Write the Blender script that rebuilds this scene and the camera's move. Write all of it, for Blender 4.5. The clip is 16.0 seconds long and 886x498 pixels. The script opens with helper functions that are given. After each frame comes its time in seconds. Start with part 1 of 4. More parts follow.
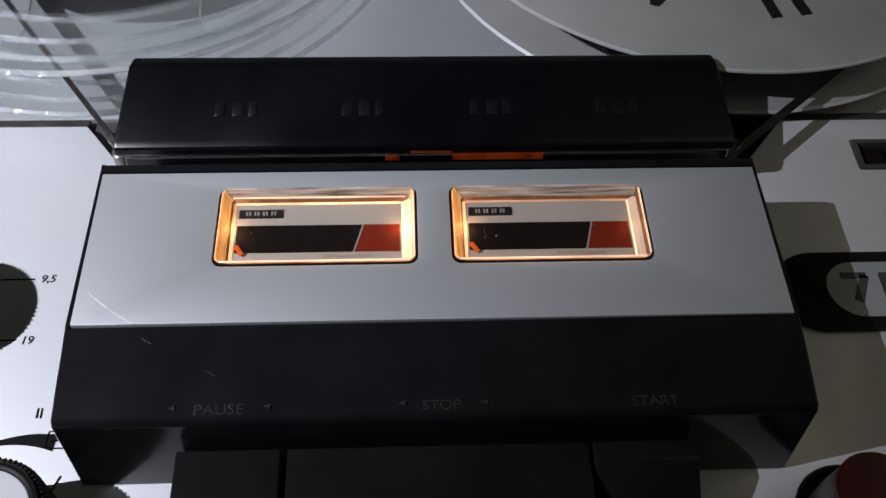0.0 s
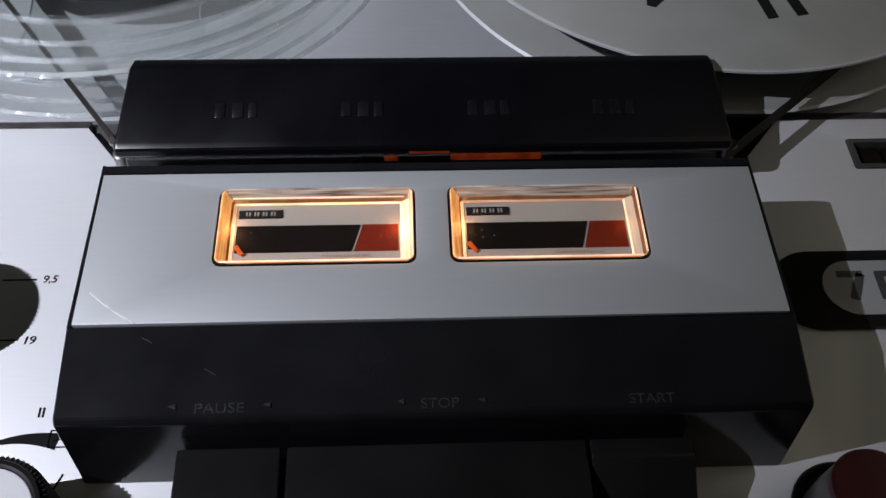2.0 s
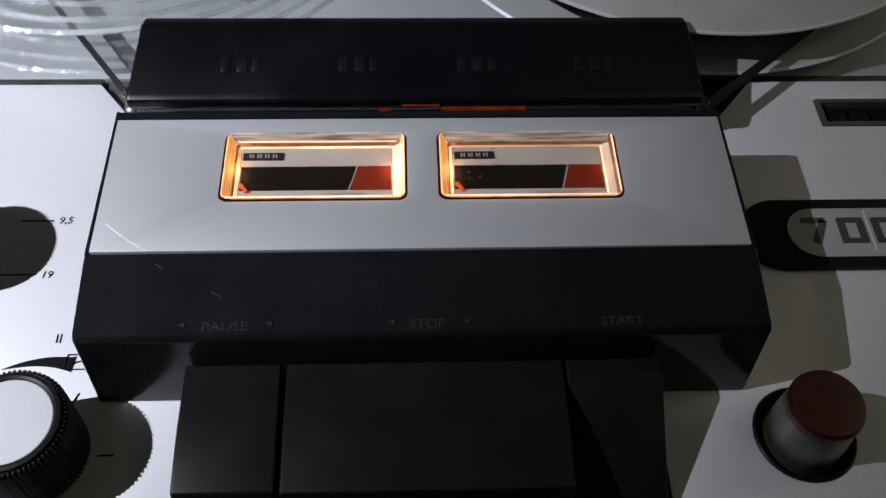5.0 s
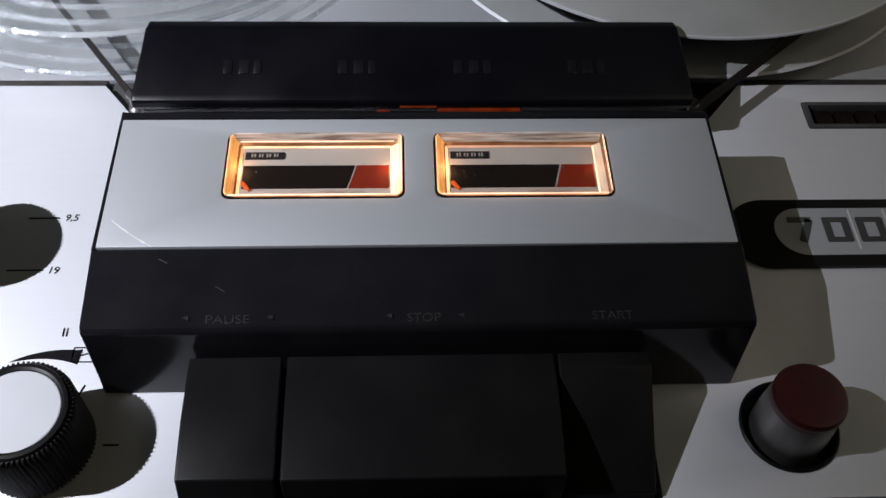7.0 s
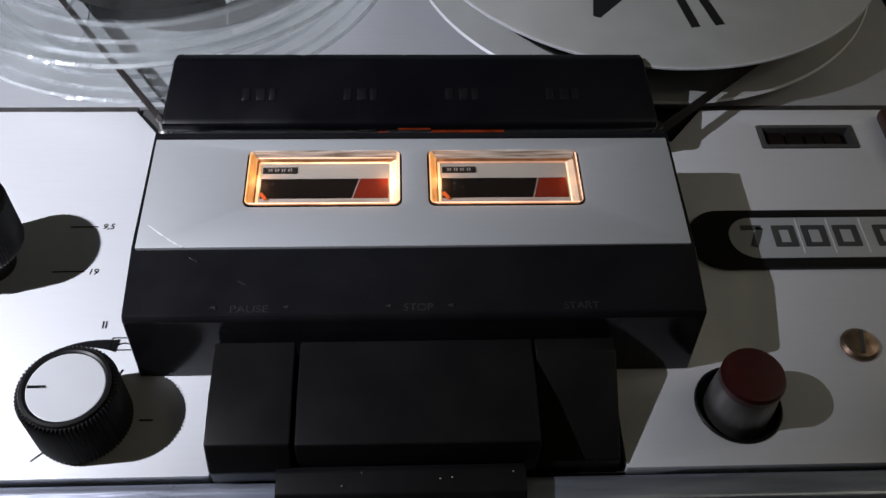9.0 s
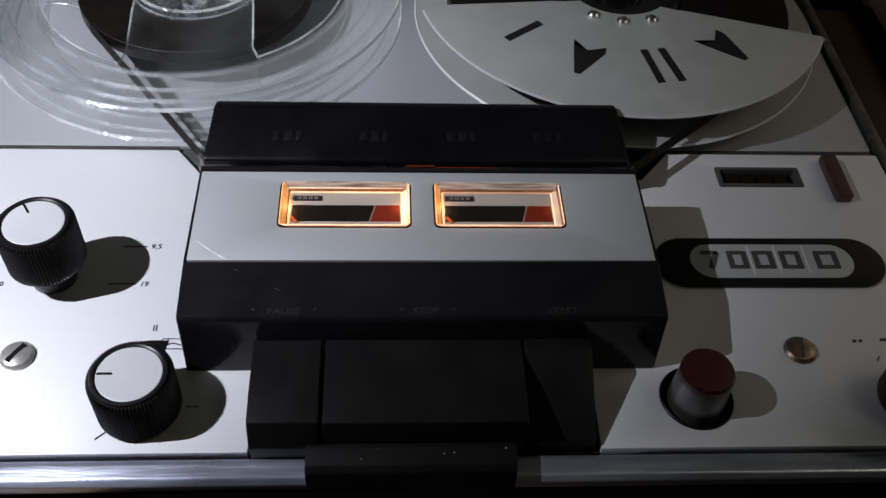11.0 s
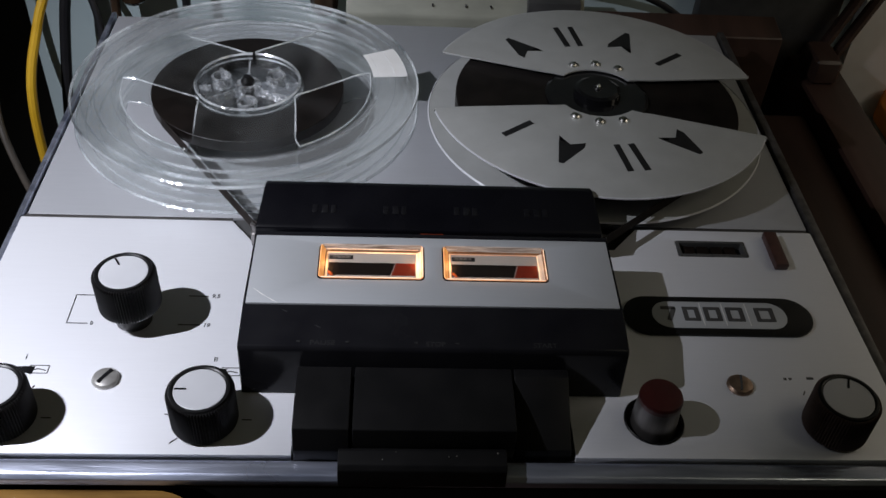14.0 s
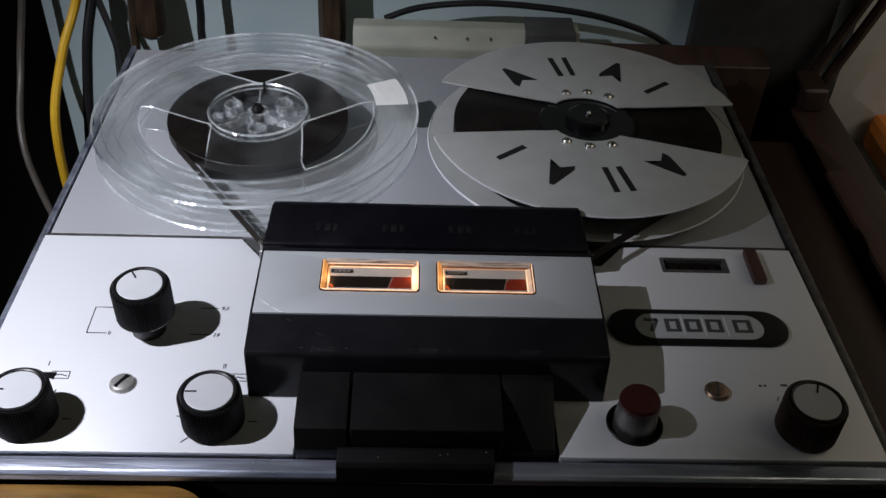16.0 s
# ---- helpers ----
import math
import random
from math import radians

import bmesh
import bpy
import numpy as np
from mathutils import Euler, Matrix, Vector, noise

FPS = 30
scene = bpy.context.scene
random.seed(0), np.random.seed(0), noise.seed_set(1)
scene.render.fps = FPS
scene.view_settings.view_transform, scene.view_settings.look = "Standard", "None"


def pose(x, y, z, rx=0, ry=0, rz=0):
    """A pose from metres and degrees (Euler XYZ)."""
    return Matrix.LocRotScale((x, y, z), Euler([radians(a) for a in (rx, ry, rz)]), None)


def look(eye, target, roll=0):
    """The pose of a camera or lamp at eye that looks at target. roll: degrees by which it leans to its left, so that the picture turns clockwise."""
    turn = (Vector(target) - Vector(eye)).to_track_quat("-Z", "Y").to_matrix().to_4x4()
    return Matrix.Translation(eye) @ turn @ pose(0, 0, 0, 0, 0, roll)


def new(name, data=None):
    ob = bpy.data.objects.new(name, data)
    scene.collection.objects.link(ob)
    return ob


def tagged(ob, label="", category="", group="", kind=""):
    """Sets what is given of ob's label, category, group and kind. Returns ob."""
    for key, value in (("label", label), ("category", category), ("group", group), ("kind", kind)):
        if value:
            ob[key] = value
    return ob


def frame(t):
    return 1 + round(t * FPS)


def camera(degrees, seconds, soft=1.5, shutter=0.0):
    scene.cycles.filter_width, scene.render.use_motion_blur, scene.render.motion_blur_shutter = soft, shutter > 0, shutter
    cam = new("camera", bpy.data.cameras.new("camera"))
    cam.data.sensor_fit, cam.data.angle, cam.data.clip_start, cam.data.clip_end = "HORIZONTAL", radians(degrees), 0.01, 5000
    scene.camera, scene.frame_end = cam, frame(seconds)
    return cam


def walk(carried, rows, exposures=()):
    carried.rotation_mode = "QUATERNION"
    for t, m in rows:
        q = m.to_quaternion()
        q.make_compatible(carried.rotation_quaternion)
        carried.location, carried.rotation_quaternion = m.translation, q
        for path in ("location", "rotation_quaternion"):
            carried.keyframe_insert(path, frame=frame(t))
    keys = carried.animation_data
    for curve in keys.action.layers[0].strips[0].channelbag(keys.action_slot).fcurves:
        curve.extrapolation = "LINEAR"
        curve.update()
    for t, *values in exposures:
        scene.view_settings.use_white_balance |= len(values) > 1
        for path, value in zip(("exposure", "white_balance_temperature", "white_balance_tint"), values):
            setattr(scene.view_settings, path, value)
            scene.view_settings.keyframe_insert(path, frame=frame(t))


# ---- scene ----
cam = camera(50.0, 16.0, soft=1.5)
PATH = [
    (0, -0.0068, -0.0518, 0.1989, 35.92, -1.46, -2.1),
    (0.5, -0.0069, -0.0524, 0.1995, 35.64, -1.4, -2.05),
    (1, -0.0061, -0.054, 0.2014, 35.84, -1.48, -2.17),
    (1.5, -0.007, -0.055, 0.2016, 35.86, -1.51, -2.13),
    (2, -0.0063, -0.053, 0.2002, 35.95, -1.34, -2.18),
    (2.5, -0.007, -0.0579, 0.2024, 36.21, -1.71, -2.21),
    (3, -0.0102, -0.0603, 0.2027, 35.69, -1.94, -1.89),
    (3.5, -0.0082, -0.0631, 0.2036, 35.63, -1.85, -2.03),
    (4, -0.006, -0.0657, 0.2044, 35.61, -1.68, -1.95),
    (4.5, -0.0047, -0.0716, 0.205, 35.82, -1.53, -1.97),
    (7, -0.0048, -0.0807, 0.2099, 36.22, -1.78, -1.95),
    (7.5, -0.0039, -0.0873, 0.2159, 36.76, -1.77, -2.07),
    (8, -0.0043, -0.0922, 0.2204, 36.93, -1.59, -1.92),
    (8.5, -0.0035, -0.1003, 0.2263, 37.53, -1.78, -2.18),
    (9, -0.0043, -0.1086, 0.2325, 38.26, -1.72, -2.03),
    (11.5, -0.013, -0.1627, 0.2685, 42.85, -2.81, -2.27),
    (12, -0.0129, -0.1754, 0.2758, 43.83, -2.89, -2.24),
    (12.5, -0.0144, -0.1826, 0.2832, 44.68, -3.05, -2.3),
    (13, -0.0145, -0.1947, 0.2918, 46.18, -2.86, -2.44),
    (13.5, -0.0171, -0.2064, 0.2993, 47.04, -3.12, -2.35),
    (14, -0.0177, -0.2171, 0.3045, 47.84, -2.95, -1.52),
    (14.5, -0.0127, -0.2266, 0.3082, 48.58, -2.63, -1.29),
    (15, -0.0139, -0.2352, 0.3125, 49.21, -2.89, -1.43),
    (15.5, -0.0124, -0.2361, 0.3145, 49.36, -2.56, -1.23),
    (16, -0.0092, -0.2434, 0.3177, 49.74, -2.28, -0.84),
]
walk(cam, [(t, pose(x, y, z, rx, ry, rz)) for t, x, y, z, rx, ry, rz in PATH],
     exposures=[(0.0, -0.17), (4.5, -0.03), (7.0, 0.10), (9.0, 0.06), (11.5, -0.12), (16.0, -0.20)])

# ---- world and light ----
world = bpy.data.worlds.new("room_world")
scene.world = world
world.use_nodes = True
world.node_tree.nodes["Background"].inputs[0].default_value = (0.9, 0.95, 1.0, 1)
world.node_tree.nodes["Background"].inputs[1].default_value = 0.03


def lamp(name, kind, at, target, energy, colour, **more):
    data = bpy.data.lights.new(name, kind)
    data.energy, data.color = energy, colour
    ob = new(name, data)
    ob.matrix_world = look(at, target)
    return data


torch = lamp("work_lamp", "SPOT", (-0.41, -0.025, 0.45), (-0.203, 0.135, 0.0), 20.8, (0.89, 0.905, 1.0))
torch.spot_size, torch.spot_blend, torch.shadow_soft_size = radians(66.0), 1.0, 0.0016
# Unseen warm fill, added to lift the blacks and the dim right side
room = lamp("room_fill_light", "AREA", (0.85, -0.22, 1.25), (0.15, 0.20, 0.0), 0.55, (1.0, 0.93, 0.66))
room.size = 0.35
# Unseen low fill, added to brighten the wall corner at the right
side = lamp("corner_fill_light", "AREA", (0.62, 0.14, 0.30), (0.50, 0.43, -0.02), 0.38, (1.0, 0.88, 0.72))
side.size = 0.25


# ---- materials ----
def material(name):
    m = bpy.data.materials.new(name)
    m.use_nodes = True
    return m, m.node_tree.nodes, m.node_tree.links, m.node_tree.nodes["Principled BSDF"]


def ramp(nodes, links, source, stops):
    r = nodes.new("ShaderNodeValToRGB")
    while len(r.color_ramp.elements) < len(stops):
        r.color_ramp.elements.new(0.5)
    for e, (p, c) in zip(r.color_ramp.elements, stops):
        e.position, e.color = p, (*c, 1)
    links.new(source, r.inputs[0])
    return r.outputs[0]


def coords(nodes, links, scale):
    t, m = nodes.new("ShaderNodeTexCoord"), nodes.new("ShaderNodeMapping")
    m.inputs["Scale"].default_value = scale
    links.new(t.outputs["Object"], m.inputs[0])
    return m.outputs[0]


def noise_of(nodes, links, scale, size, detail=4.0):
    n = nodes.new("ShaderNodeTexNoise")
    n.inputs["Scale"].default_value, n.inputs["Detail"].default_value = size, detail
    links.new(coords(nodes, links, scale), n.inputs["Vector"])
    return n.outputs["Fac"]


def bump(nodes, links, bsdf, source, strength, distance):
    b = nodes.new("ShaderNodeBump")
    b.inputs["Strength"].default_value, b.inputs["Distance"].default_value = strength, distance
    links.new(source, b.inputs["Height"])
    links.new(b.outputs[0], bsdf.inputs["Normal"])


def surface(name, a, b, rough=(0.4, 0.5), metal=0.0, scale=(1, 1, 1), size=60.0, relief=0.0, depth=0.0003, coat=0.0, spec=0.5):
    """Two tones mixed by stretched noise, with a fine relief and an uneven gloss."""
    m, nodes, links, bsdf = material(name)
    f = noise_of(nodes, links, scale, size)
    links.new(ramp(nodes, links, f, [(0.3, a), (0.7, b)]), bsdf.inputs["Base Color"])
    wear = noise_of(nodes, links, (1, 1, 1), size * 0.35, 6.0)
    mr = nodes.new("ShaderNodeMapRange")
    mr.inputs["From Min"].default_value, mr.inputs["From Max"].default_value = 0.3, 0.7
    mr.inputs["To Min"].default_value, mr.inputs["To Max"].default_value = rough
    links.new(wear, mr.inputs[0])
    links.new(mr.outputs[0], bsdf.inputs["Roughness"])
    bsdf.inputs["Metallic"].default_value = metal
    bsdf.inputs["Coat Weight"].default_value = coat
    bsdf.inputs["Coat Roughness"].default_value = 0.08
    bsdf.inputs["Specular IOR Level"].default_value = spec
    if relief:
        bump(nodes, links, bsdf, f, relief, depth)
    return m


def clear(name, tint, haze, swirl, ripple=0.0, gloss=0.045):
    """Clear plastic sheet: see-through, glossy at a slant, with cloudy white for scuffs and, on edges, caught light."""
    m, nodes, links, bsdf = material(name)
    nodes.remove(bsdf)
    out = nodes["Material Output"]
    tr, gl, di = nodes.new("ShaderNodeBsdfTransparent"), nodes.new("ShaderNodeBsdfGlossy"), nodes.new("ShaderNodeBsdfDiffuse")
    tr.inputs[0].default_value = (*tint, 1)
    gl.inputs["Roughness"].default_value = 0.12
    di.inputs[0].default_value = (0.85, 0.88, 0.9, 1)
    fr, pw, gain = nodes.new("ShaderNodeLayerWeight"), nodes.new("ShaderNodeMath"), nodes.new("ShaderNodeMath")
    pw.operation, gain.operation = "POWER", "MULTIPLY_ADD"
    pw.inputs[1].default_value, gain.inputs[1].default_value, gain.inputs[2].default_value = 4.0, 0.9, gloss
    links.new(fr.outputs["Facing"], pw.inputs[0]), links.new(pw.outputs[0], gain.inputs[0])
    f = noise_of(nodes, links, (1, 1, 1), swirl, 5.0)
    if ripple:
        bump(nodes, links, gl, noise_of(nodes, links, (1, 1, 1), 260.0, 2.0), ripple, 0.001)
    mr = nodes.new("ShaderNodeMapRange")
    mr.inputs["From Min"].default_value, mr.inputs["From Max"].default_value = 0.35, 0.75
    mr.inputs["To Min"].default_value, mr.inputs["To Max"].default_value = haze
    links.new(f, mr.inputs[0])
    a, b = nodes.new("ShaderNodeMixShader"), nodes.new("ShaderNodeMixShader")
    links.new(mr.outputs[0], a.inputs[0]), links.new(tr.outputs[0], a.inputs[1]), links.new(di.outputs[0], a.inputs[2])
    links.new(gain.outputs[0], b.inputs[0]), links.new(a.outputs[0], b.inputs[1]), links.new(gl.outputs[0], b.inputs[2])
    links.new(b.outputs[0], out.inputs[0])
    return m


def glowing(name, base, colour, strength, scale=(1, 1, 1), size=110.0):
    m, nodes, links, bsdf = material(name)
    f = noise_of(nodes, links, scale, size)
    bsdf.inputs["Base Color"].default_value = (*base, 1)
    bsdf.inputs["Roughness"].default_value = 0.3
    links.new(ramp(nodes, links, f, [(0.38, tuple(c * q for c, q in zip(colour, (0.42, 0.3, 0.22)))), (0.62, colour)]), bsdf.inputs["Emission Color"])
    bsdf.inputs["Emission Strength"].default_value = strength
    return m


ALU = surface("brushed_aluminium", (0.78, 0.79, 0.83), (0.80, 0.81, 0.85), (0.46, 0.52), 0.35, (6, 160, 6), 12.0, 0.008, 0.0001)
ALU_PLATE = surface("satin_aluminium_plate", (0.485, 0.505, 0.53), (0.505, 0.525, 0.55), (0.46, 0.5), 0.3, (8, 300, 8), 12.0, 0.006, 0.0001)
ALU_CAP = surface("knob_cap_aluminium", (0.56, 0.57, 0.60), (0.60, 0.61, 0.64), (0.5, 0.56), 0.2, (1, 1, 1), 60.0)
ALU_REAR = surface("rear_aluminium", (0.41, 0.42, 0.445), (0.43, 0.44, 0.465), (0.48, 0.54), 0.4, (6, 120, 6), 12.0, 0.008, 0.0001)
REEL_METAL = surface("reel_metal", (0.46, 0.47, 0.46), (0.52, 0.53, 0.52), (0.45, 0.55), 0.35, (1, 1, 1), 60.0)
# Blue-white blotches put the chrome's reflections into its colour
CHROME = surface("blotchy_chrome", (0.20, 0.23, 0.31), (0.66, 0.70, 0.84), (0.16, 0.45), 0.85, (0.5, 5, 1), 26.0, 0.35, 0.002)
STEEL = surface("screw_steel", (0.55, 0.54, 0.52), (0.78, 0.77, 0.74), (0.2, 0.36), 1.0, (1, 1, 1), 400.0)
DOME = surface("dull_screw_metal", (0.34, 0.33, 0.32), (0.50, 0.49, 0.47), (0.28, 0.4), 0.6, (1, 1, 1), 300.0)
BLACK_GLOSS = surface("glossy_black_plastic", (0.005, 0.005, 0.006), (0.008, 0.008, 0.009), (0.10, 0.2), 0.0, (1, 1, 1), 40.0, spec=0.6)
BLOCK_BLACK = surface("polished_block_black", (0.008, 0.008, 0.0100), (0.012, 0.012, 0.0140), (0.10, 0.28), 0.0, (1, 1, 1), 70.0, spec=0.22)
BLACK_SATIN = surface("satin_black_plastic", (0.0065, 0.0065, 0.007), (0.0100, 0.0098, 0.0102), (0.30, 0.38), 0.0, (1, 1, 1), 90.0, 0.02, 0.0001, spec=0.24)
BLACK_COVER = surface("cover_black", (0.0030, 0.0030, 0.0044), (0.0046, 0.0046, 0.0064), (0.18, 0.40), 0.0, (1, 1, 1), 60.0, spec=0.2)
MARK_BLACK = surface("raised_black", (0.0055, 0.0055, 0.0068), (0.009, 0.009, 0.0105), (0.24, 0.34), 0.0, (1, 1, 1), 300.0, spec=0.28)
BLACK_KNOB = surface("knob_black", (0.008, 0.008, 0.009), (0.013, 0.012, 0.012), (0.36, 0.5), 0.0, (1, 1, 1), 300.0, spec=0.28)
# Black knob: warm light and haze on it put into a brown base colour
WARM_HAZE_KNOB = surface("black_knob_warm_haze", (0.075, 0.050, 0.040), (0.11, 0.075, 0.060), (0.5, 0.65), 0.0, (1, 1, 1), 160.0, spec=0.3)
COPPER = surface("tarnished_copper", (0.22, 0.15, 0.11), (0.42, 0.30, 0.22), (0.3, 0.45), 0.9, (1, 1, 1), 300.0)
BLACK_FLAT = surface("black_print", (0.006, 0.006, 0.007), (0.01, 0.01, 0.011), (0.5, 0.6), 0.0, (1, 1, 1), 200.0)
INK = surface("dark_ink", (0.004, 0.004, 0.005), (0.007, 0.007, 0.008), (0.5, 0.6), spec=0.1)
EMBOSS = surface("embossed_black", (0.020, 0.020, 0.021), (0.040, 0.040, 0.040), (0.15, 0.3), 0.0, (1, 1, 1), 900.0, 0.6, 0.0005)
EMBOSS_PALE = surface("pale_scratch", (0.010, 0.010, 0.011), (0.026, 0.026, 0.027), (0.4, 0.5))
TAPE = surface("brown_black_tape", (0.006, 0.005, 0.0045), (0.012, 0.0095, 0.0085), (0.28, 0.38), 0.0, (1, 1, 1), 90.0, spec=0.22)
sheen = TAPE.node_tree.nodes.new("ShaderNodeTangent")
sheen.direction_type, sheen.axis = "RADIAL", "Z"
TAPE.node_tree.nodes["Principled BSDF"].inputs["Anisotropic"].default_value = 0.85
TAPE.node_tree.links.new(sheen.outputs[0], TAPE.node_tree.nodes["Principled BSDF"].inputs["Tangent"])
RIBBON = surface("tape_strand_brown", (0.010, 0.008, 0.007), (0.018, 0.014, 0.012), (0.5, 0.6), 0.0, (1, 1, 1), 90.0, spec=0.04)
RED_CAP = surface("dark_red_plastic", (0.036, 0.0035, 0.0035), (0.052, 0.005, 0.005), (0.42, 0.5), 0.0, (1, 1, 1), 200.0)
GREY_SKIRT = surface("grey_metal_skirt", (0.085, 0.080, 0.078), (0.17, 0.16, 0.155), (0.3, 0.42), 0.65, (1, 1, 0.1), 200.0)
BROWN_SLIDE = surface("brown_slider", (0.05, 0.022, 0.018), (0.08, 0.035, 0.028), (0.35, 0.5), 0.0, (1, 1, 1), 200.0)
WOOD_CASE = surface("varnished_case_wood", (0.075, 0.036, 0.008), (0.25, 0.135, 0.034), (0.25, 0.45), 0.0, (4, 34, 14), 7.0, 0.15, 0.0006)
WOOD_DARK = surface("dark_shelf_wood", (0.03, 0.016, 0.012), (0.06, 0.032, 0.024), (0.4, 0.6), 0.0, (12, 1.5, 12), 6.0, 0.2, 0.001)
WALL_BLUE = surface("pale_blue_wall_paint", (0.44, 0.55, 0.58), (0.54, 0.65, 0.67), (0.5, 0.7), 0.0, (1, 1, 1), 9.0, 0.1, 0.001)
# For the unseen room shell; cream picked to warm the light it bounces
WALL_GREY = surface("warm_bounce_paint", (0.52, 0.49, 0.41), (0.60, 0.57, 0.48), (0.6, 0.8), 0.0, (1, 1, 1), 5.0)
DARK_WALL = surface("dark_cupboard", (0.012, 0.011, 0.012), (0.022, 0.02, 0.02), (0.5, 0.7), 0.0, (1, 1, 1), 7.0)
PALE_PLANK = surface("pale_green_plank", (0.27, 0.28, 0.235), (0.37, 0.375, 0.315), (0.45, 0.6), 0.0, (2, 5, 5), 14.0, 0.1, 0.0006)
DUCT = surface("dark_band", (0.045, 0.045, 0.047), (0.075, 0.075, 0.074), (0.5, 0.6))
YELLOW = surface("yellow_sheath", (0.62, 0.36, 0.02), (0.72, 0.44, 0.04), (0.3, 0.45), 0.0, (1, 1, 1), 60.0)
CABLE = surface("black_sheath", (0.008, 0.008, 0.01), (0.014, 0.014, 0.016), (0.35, 0.5), 0.0, (1, 1, 1), 60.0)
TAN = surface("tan_sheath", (0.05, 0.042, 0.035), (0.08, 0.068, 0.056), (0.4, 0.5), 0.0, (1, 1, 1), 60.0)
LEATHER = surface("brown_glazed_handle", (0.028, 0.018, 0.012), (0.06, 0.038, 0.024), (0.12, 0.25), 0.0, (3, 3, 1), 60.0)
ORANGE = surface("orange_plastic", (0.7, 0.2, 0.02), (0.8, 0.28, 0.03), (0.4, 0.5))
LABEL = surface("white_paper_label", (0.78, 0.78, 0.76), (0.85, 0.85, 0.84), (0.6, 0.7))
DIAL = surface("cream_dial", (0.47, 0.43, 0.395), (0.52, 0.475, 0.435), (0.45, 0.55))
BAND = surface("dial_black_band", (0.006, 0.004, 0.0035), (0.010, 0.006, 0.005), (0.5, 0.6), spec=0.15)
RED_ZONE = surface("dial_red", (0.17, 0.016, 0.006), (0.22, 0.024, 0.009), (0.4, 0.6), spec=0.2)
TICK = surface("faint_scale_ink", (0.36, 0.28, 0.23), (0.42, 0.33, 0.27), (0.5, 0.6))
GREY_PRINT = surface("grey_print", (0.30, 0.29, 0.27), (0.42, 0.40, 0.38), (0.5, 0.6))
DUST = surface("dust", (0.20, 0.19, 0.18), (0.32, 0.31, 0.29), (0.7, 0.8))
WHITE = surface("white_print", (0.75, 0.75, 0.72), (0.8, 0.8, 0.78), (0.5, 0.6))
# Clear rim acrylic: bulb glow, shade and reflections put into emission and colour
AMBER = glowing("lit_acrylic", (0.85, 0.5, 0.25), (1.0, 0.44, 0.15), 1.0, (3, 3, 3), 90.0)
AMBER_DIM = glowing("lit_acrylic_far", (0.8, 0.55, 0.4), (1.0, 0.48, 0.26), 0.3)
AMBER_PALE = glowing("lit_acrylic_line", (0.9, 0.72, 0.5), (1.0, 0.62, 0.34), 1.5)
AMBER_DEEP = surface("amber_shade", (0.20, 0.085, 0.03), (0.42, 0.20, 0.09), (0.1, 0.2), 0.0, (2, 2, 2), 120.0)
AMBER_SIDE = glowing("amber_glow_streaks", (0.5, 0.28, 0.1), (1.0, 0.46, 0.14), 0.95, (9, 0.5, 9), 260.0)
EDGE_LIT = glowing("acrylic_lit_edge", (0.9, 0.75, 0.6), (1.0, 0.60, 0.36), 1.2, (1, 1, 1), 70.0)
EDGE_DIM = surface("acrylic_edge_shine", (0.30, 0.24, 0.20), (0.85, 0.80, 0.76), (0.08, 0.2), 0.0, (1, 1, 1), 120.0)
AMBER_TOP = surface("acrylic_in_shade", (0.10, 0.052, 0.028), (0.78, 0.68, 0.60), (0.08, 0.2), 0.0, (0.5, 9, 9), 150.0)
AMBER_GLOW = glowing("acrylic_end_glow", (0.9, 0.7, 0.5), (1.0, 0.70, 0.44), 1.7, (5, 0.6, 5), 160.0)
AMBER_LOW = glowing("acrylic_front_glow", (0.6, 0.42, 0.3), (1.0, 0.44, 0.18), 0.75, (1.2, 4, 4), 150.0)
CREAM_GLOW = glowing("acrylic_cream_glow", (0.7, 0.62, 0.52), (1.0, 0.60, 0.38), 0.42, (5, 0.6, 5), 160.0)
# Orange needle with a weak glow of its own for the bulb's light on it
NEEDLE = glowing("glowing_orange_needle", (0.6, 0.1, 0.02), (1.0, 0.14, 0.02), 0.28)
LEAK = glowing("lamp_leak", (0.05, 0.008, 0.002), (1.0, 0.12, 0.02), 0.085, (1, 1, 1), 320.0)
CLEAR = clear("clear_reel_plastic", (0.93, 0.945, 0.94), (0.0, 0.028), 26.0, 0.3, 0.04)
# cloudier and whiter than the middle of the flange
CLEAR_BAND = clear("cloudy_reel_plastic", (0.92, 0.935, 0.93), (0.0, 0.14), 17.0, 0.4, 0.05)
# White mixed into the reel edges stands for highlights along them
CLEAR_EDGE = clear("reel_plastic_edge", (0.92, 0.94, 0.96), (0.02, 0.30), 40.0, 0.4, 0.12)
CLEAR_HUB = clear("hub_plastic", (0.80, 0.82, 0.83), (0.0, 0.045), 160.0, 0.6, 0.12)
# White speckle and white lines stand for glints on hub and rims
CLEAR_CHIP = clear("speckled_hub_plastic", (0.80, 0.82, 0.84), (0.02, 0.45), 420.0, 1.0, 0.22)
CLEAR_LINE = clear("edge_highlight_plastic", (0.92, 0.94, 0.96), (0.02, 0.62), 34.0, 0.4, 0.15)
PANE = clear("meter_window_plastic", (0.97, 0.96, 0.94), (0.0, 0.001), 200.0, 0.0, 0.018)


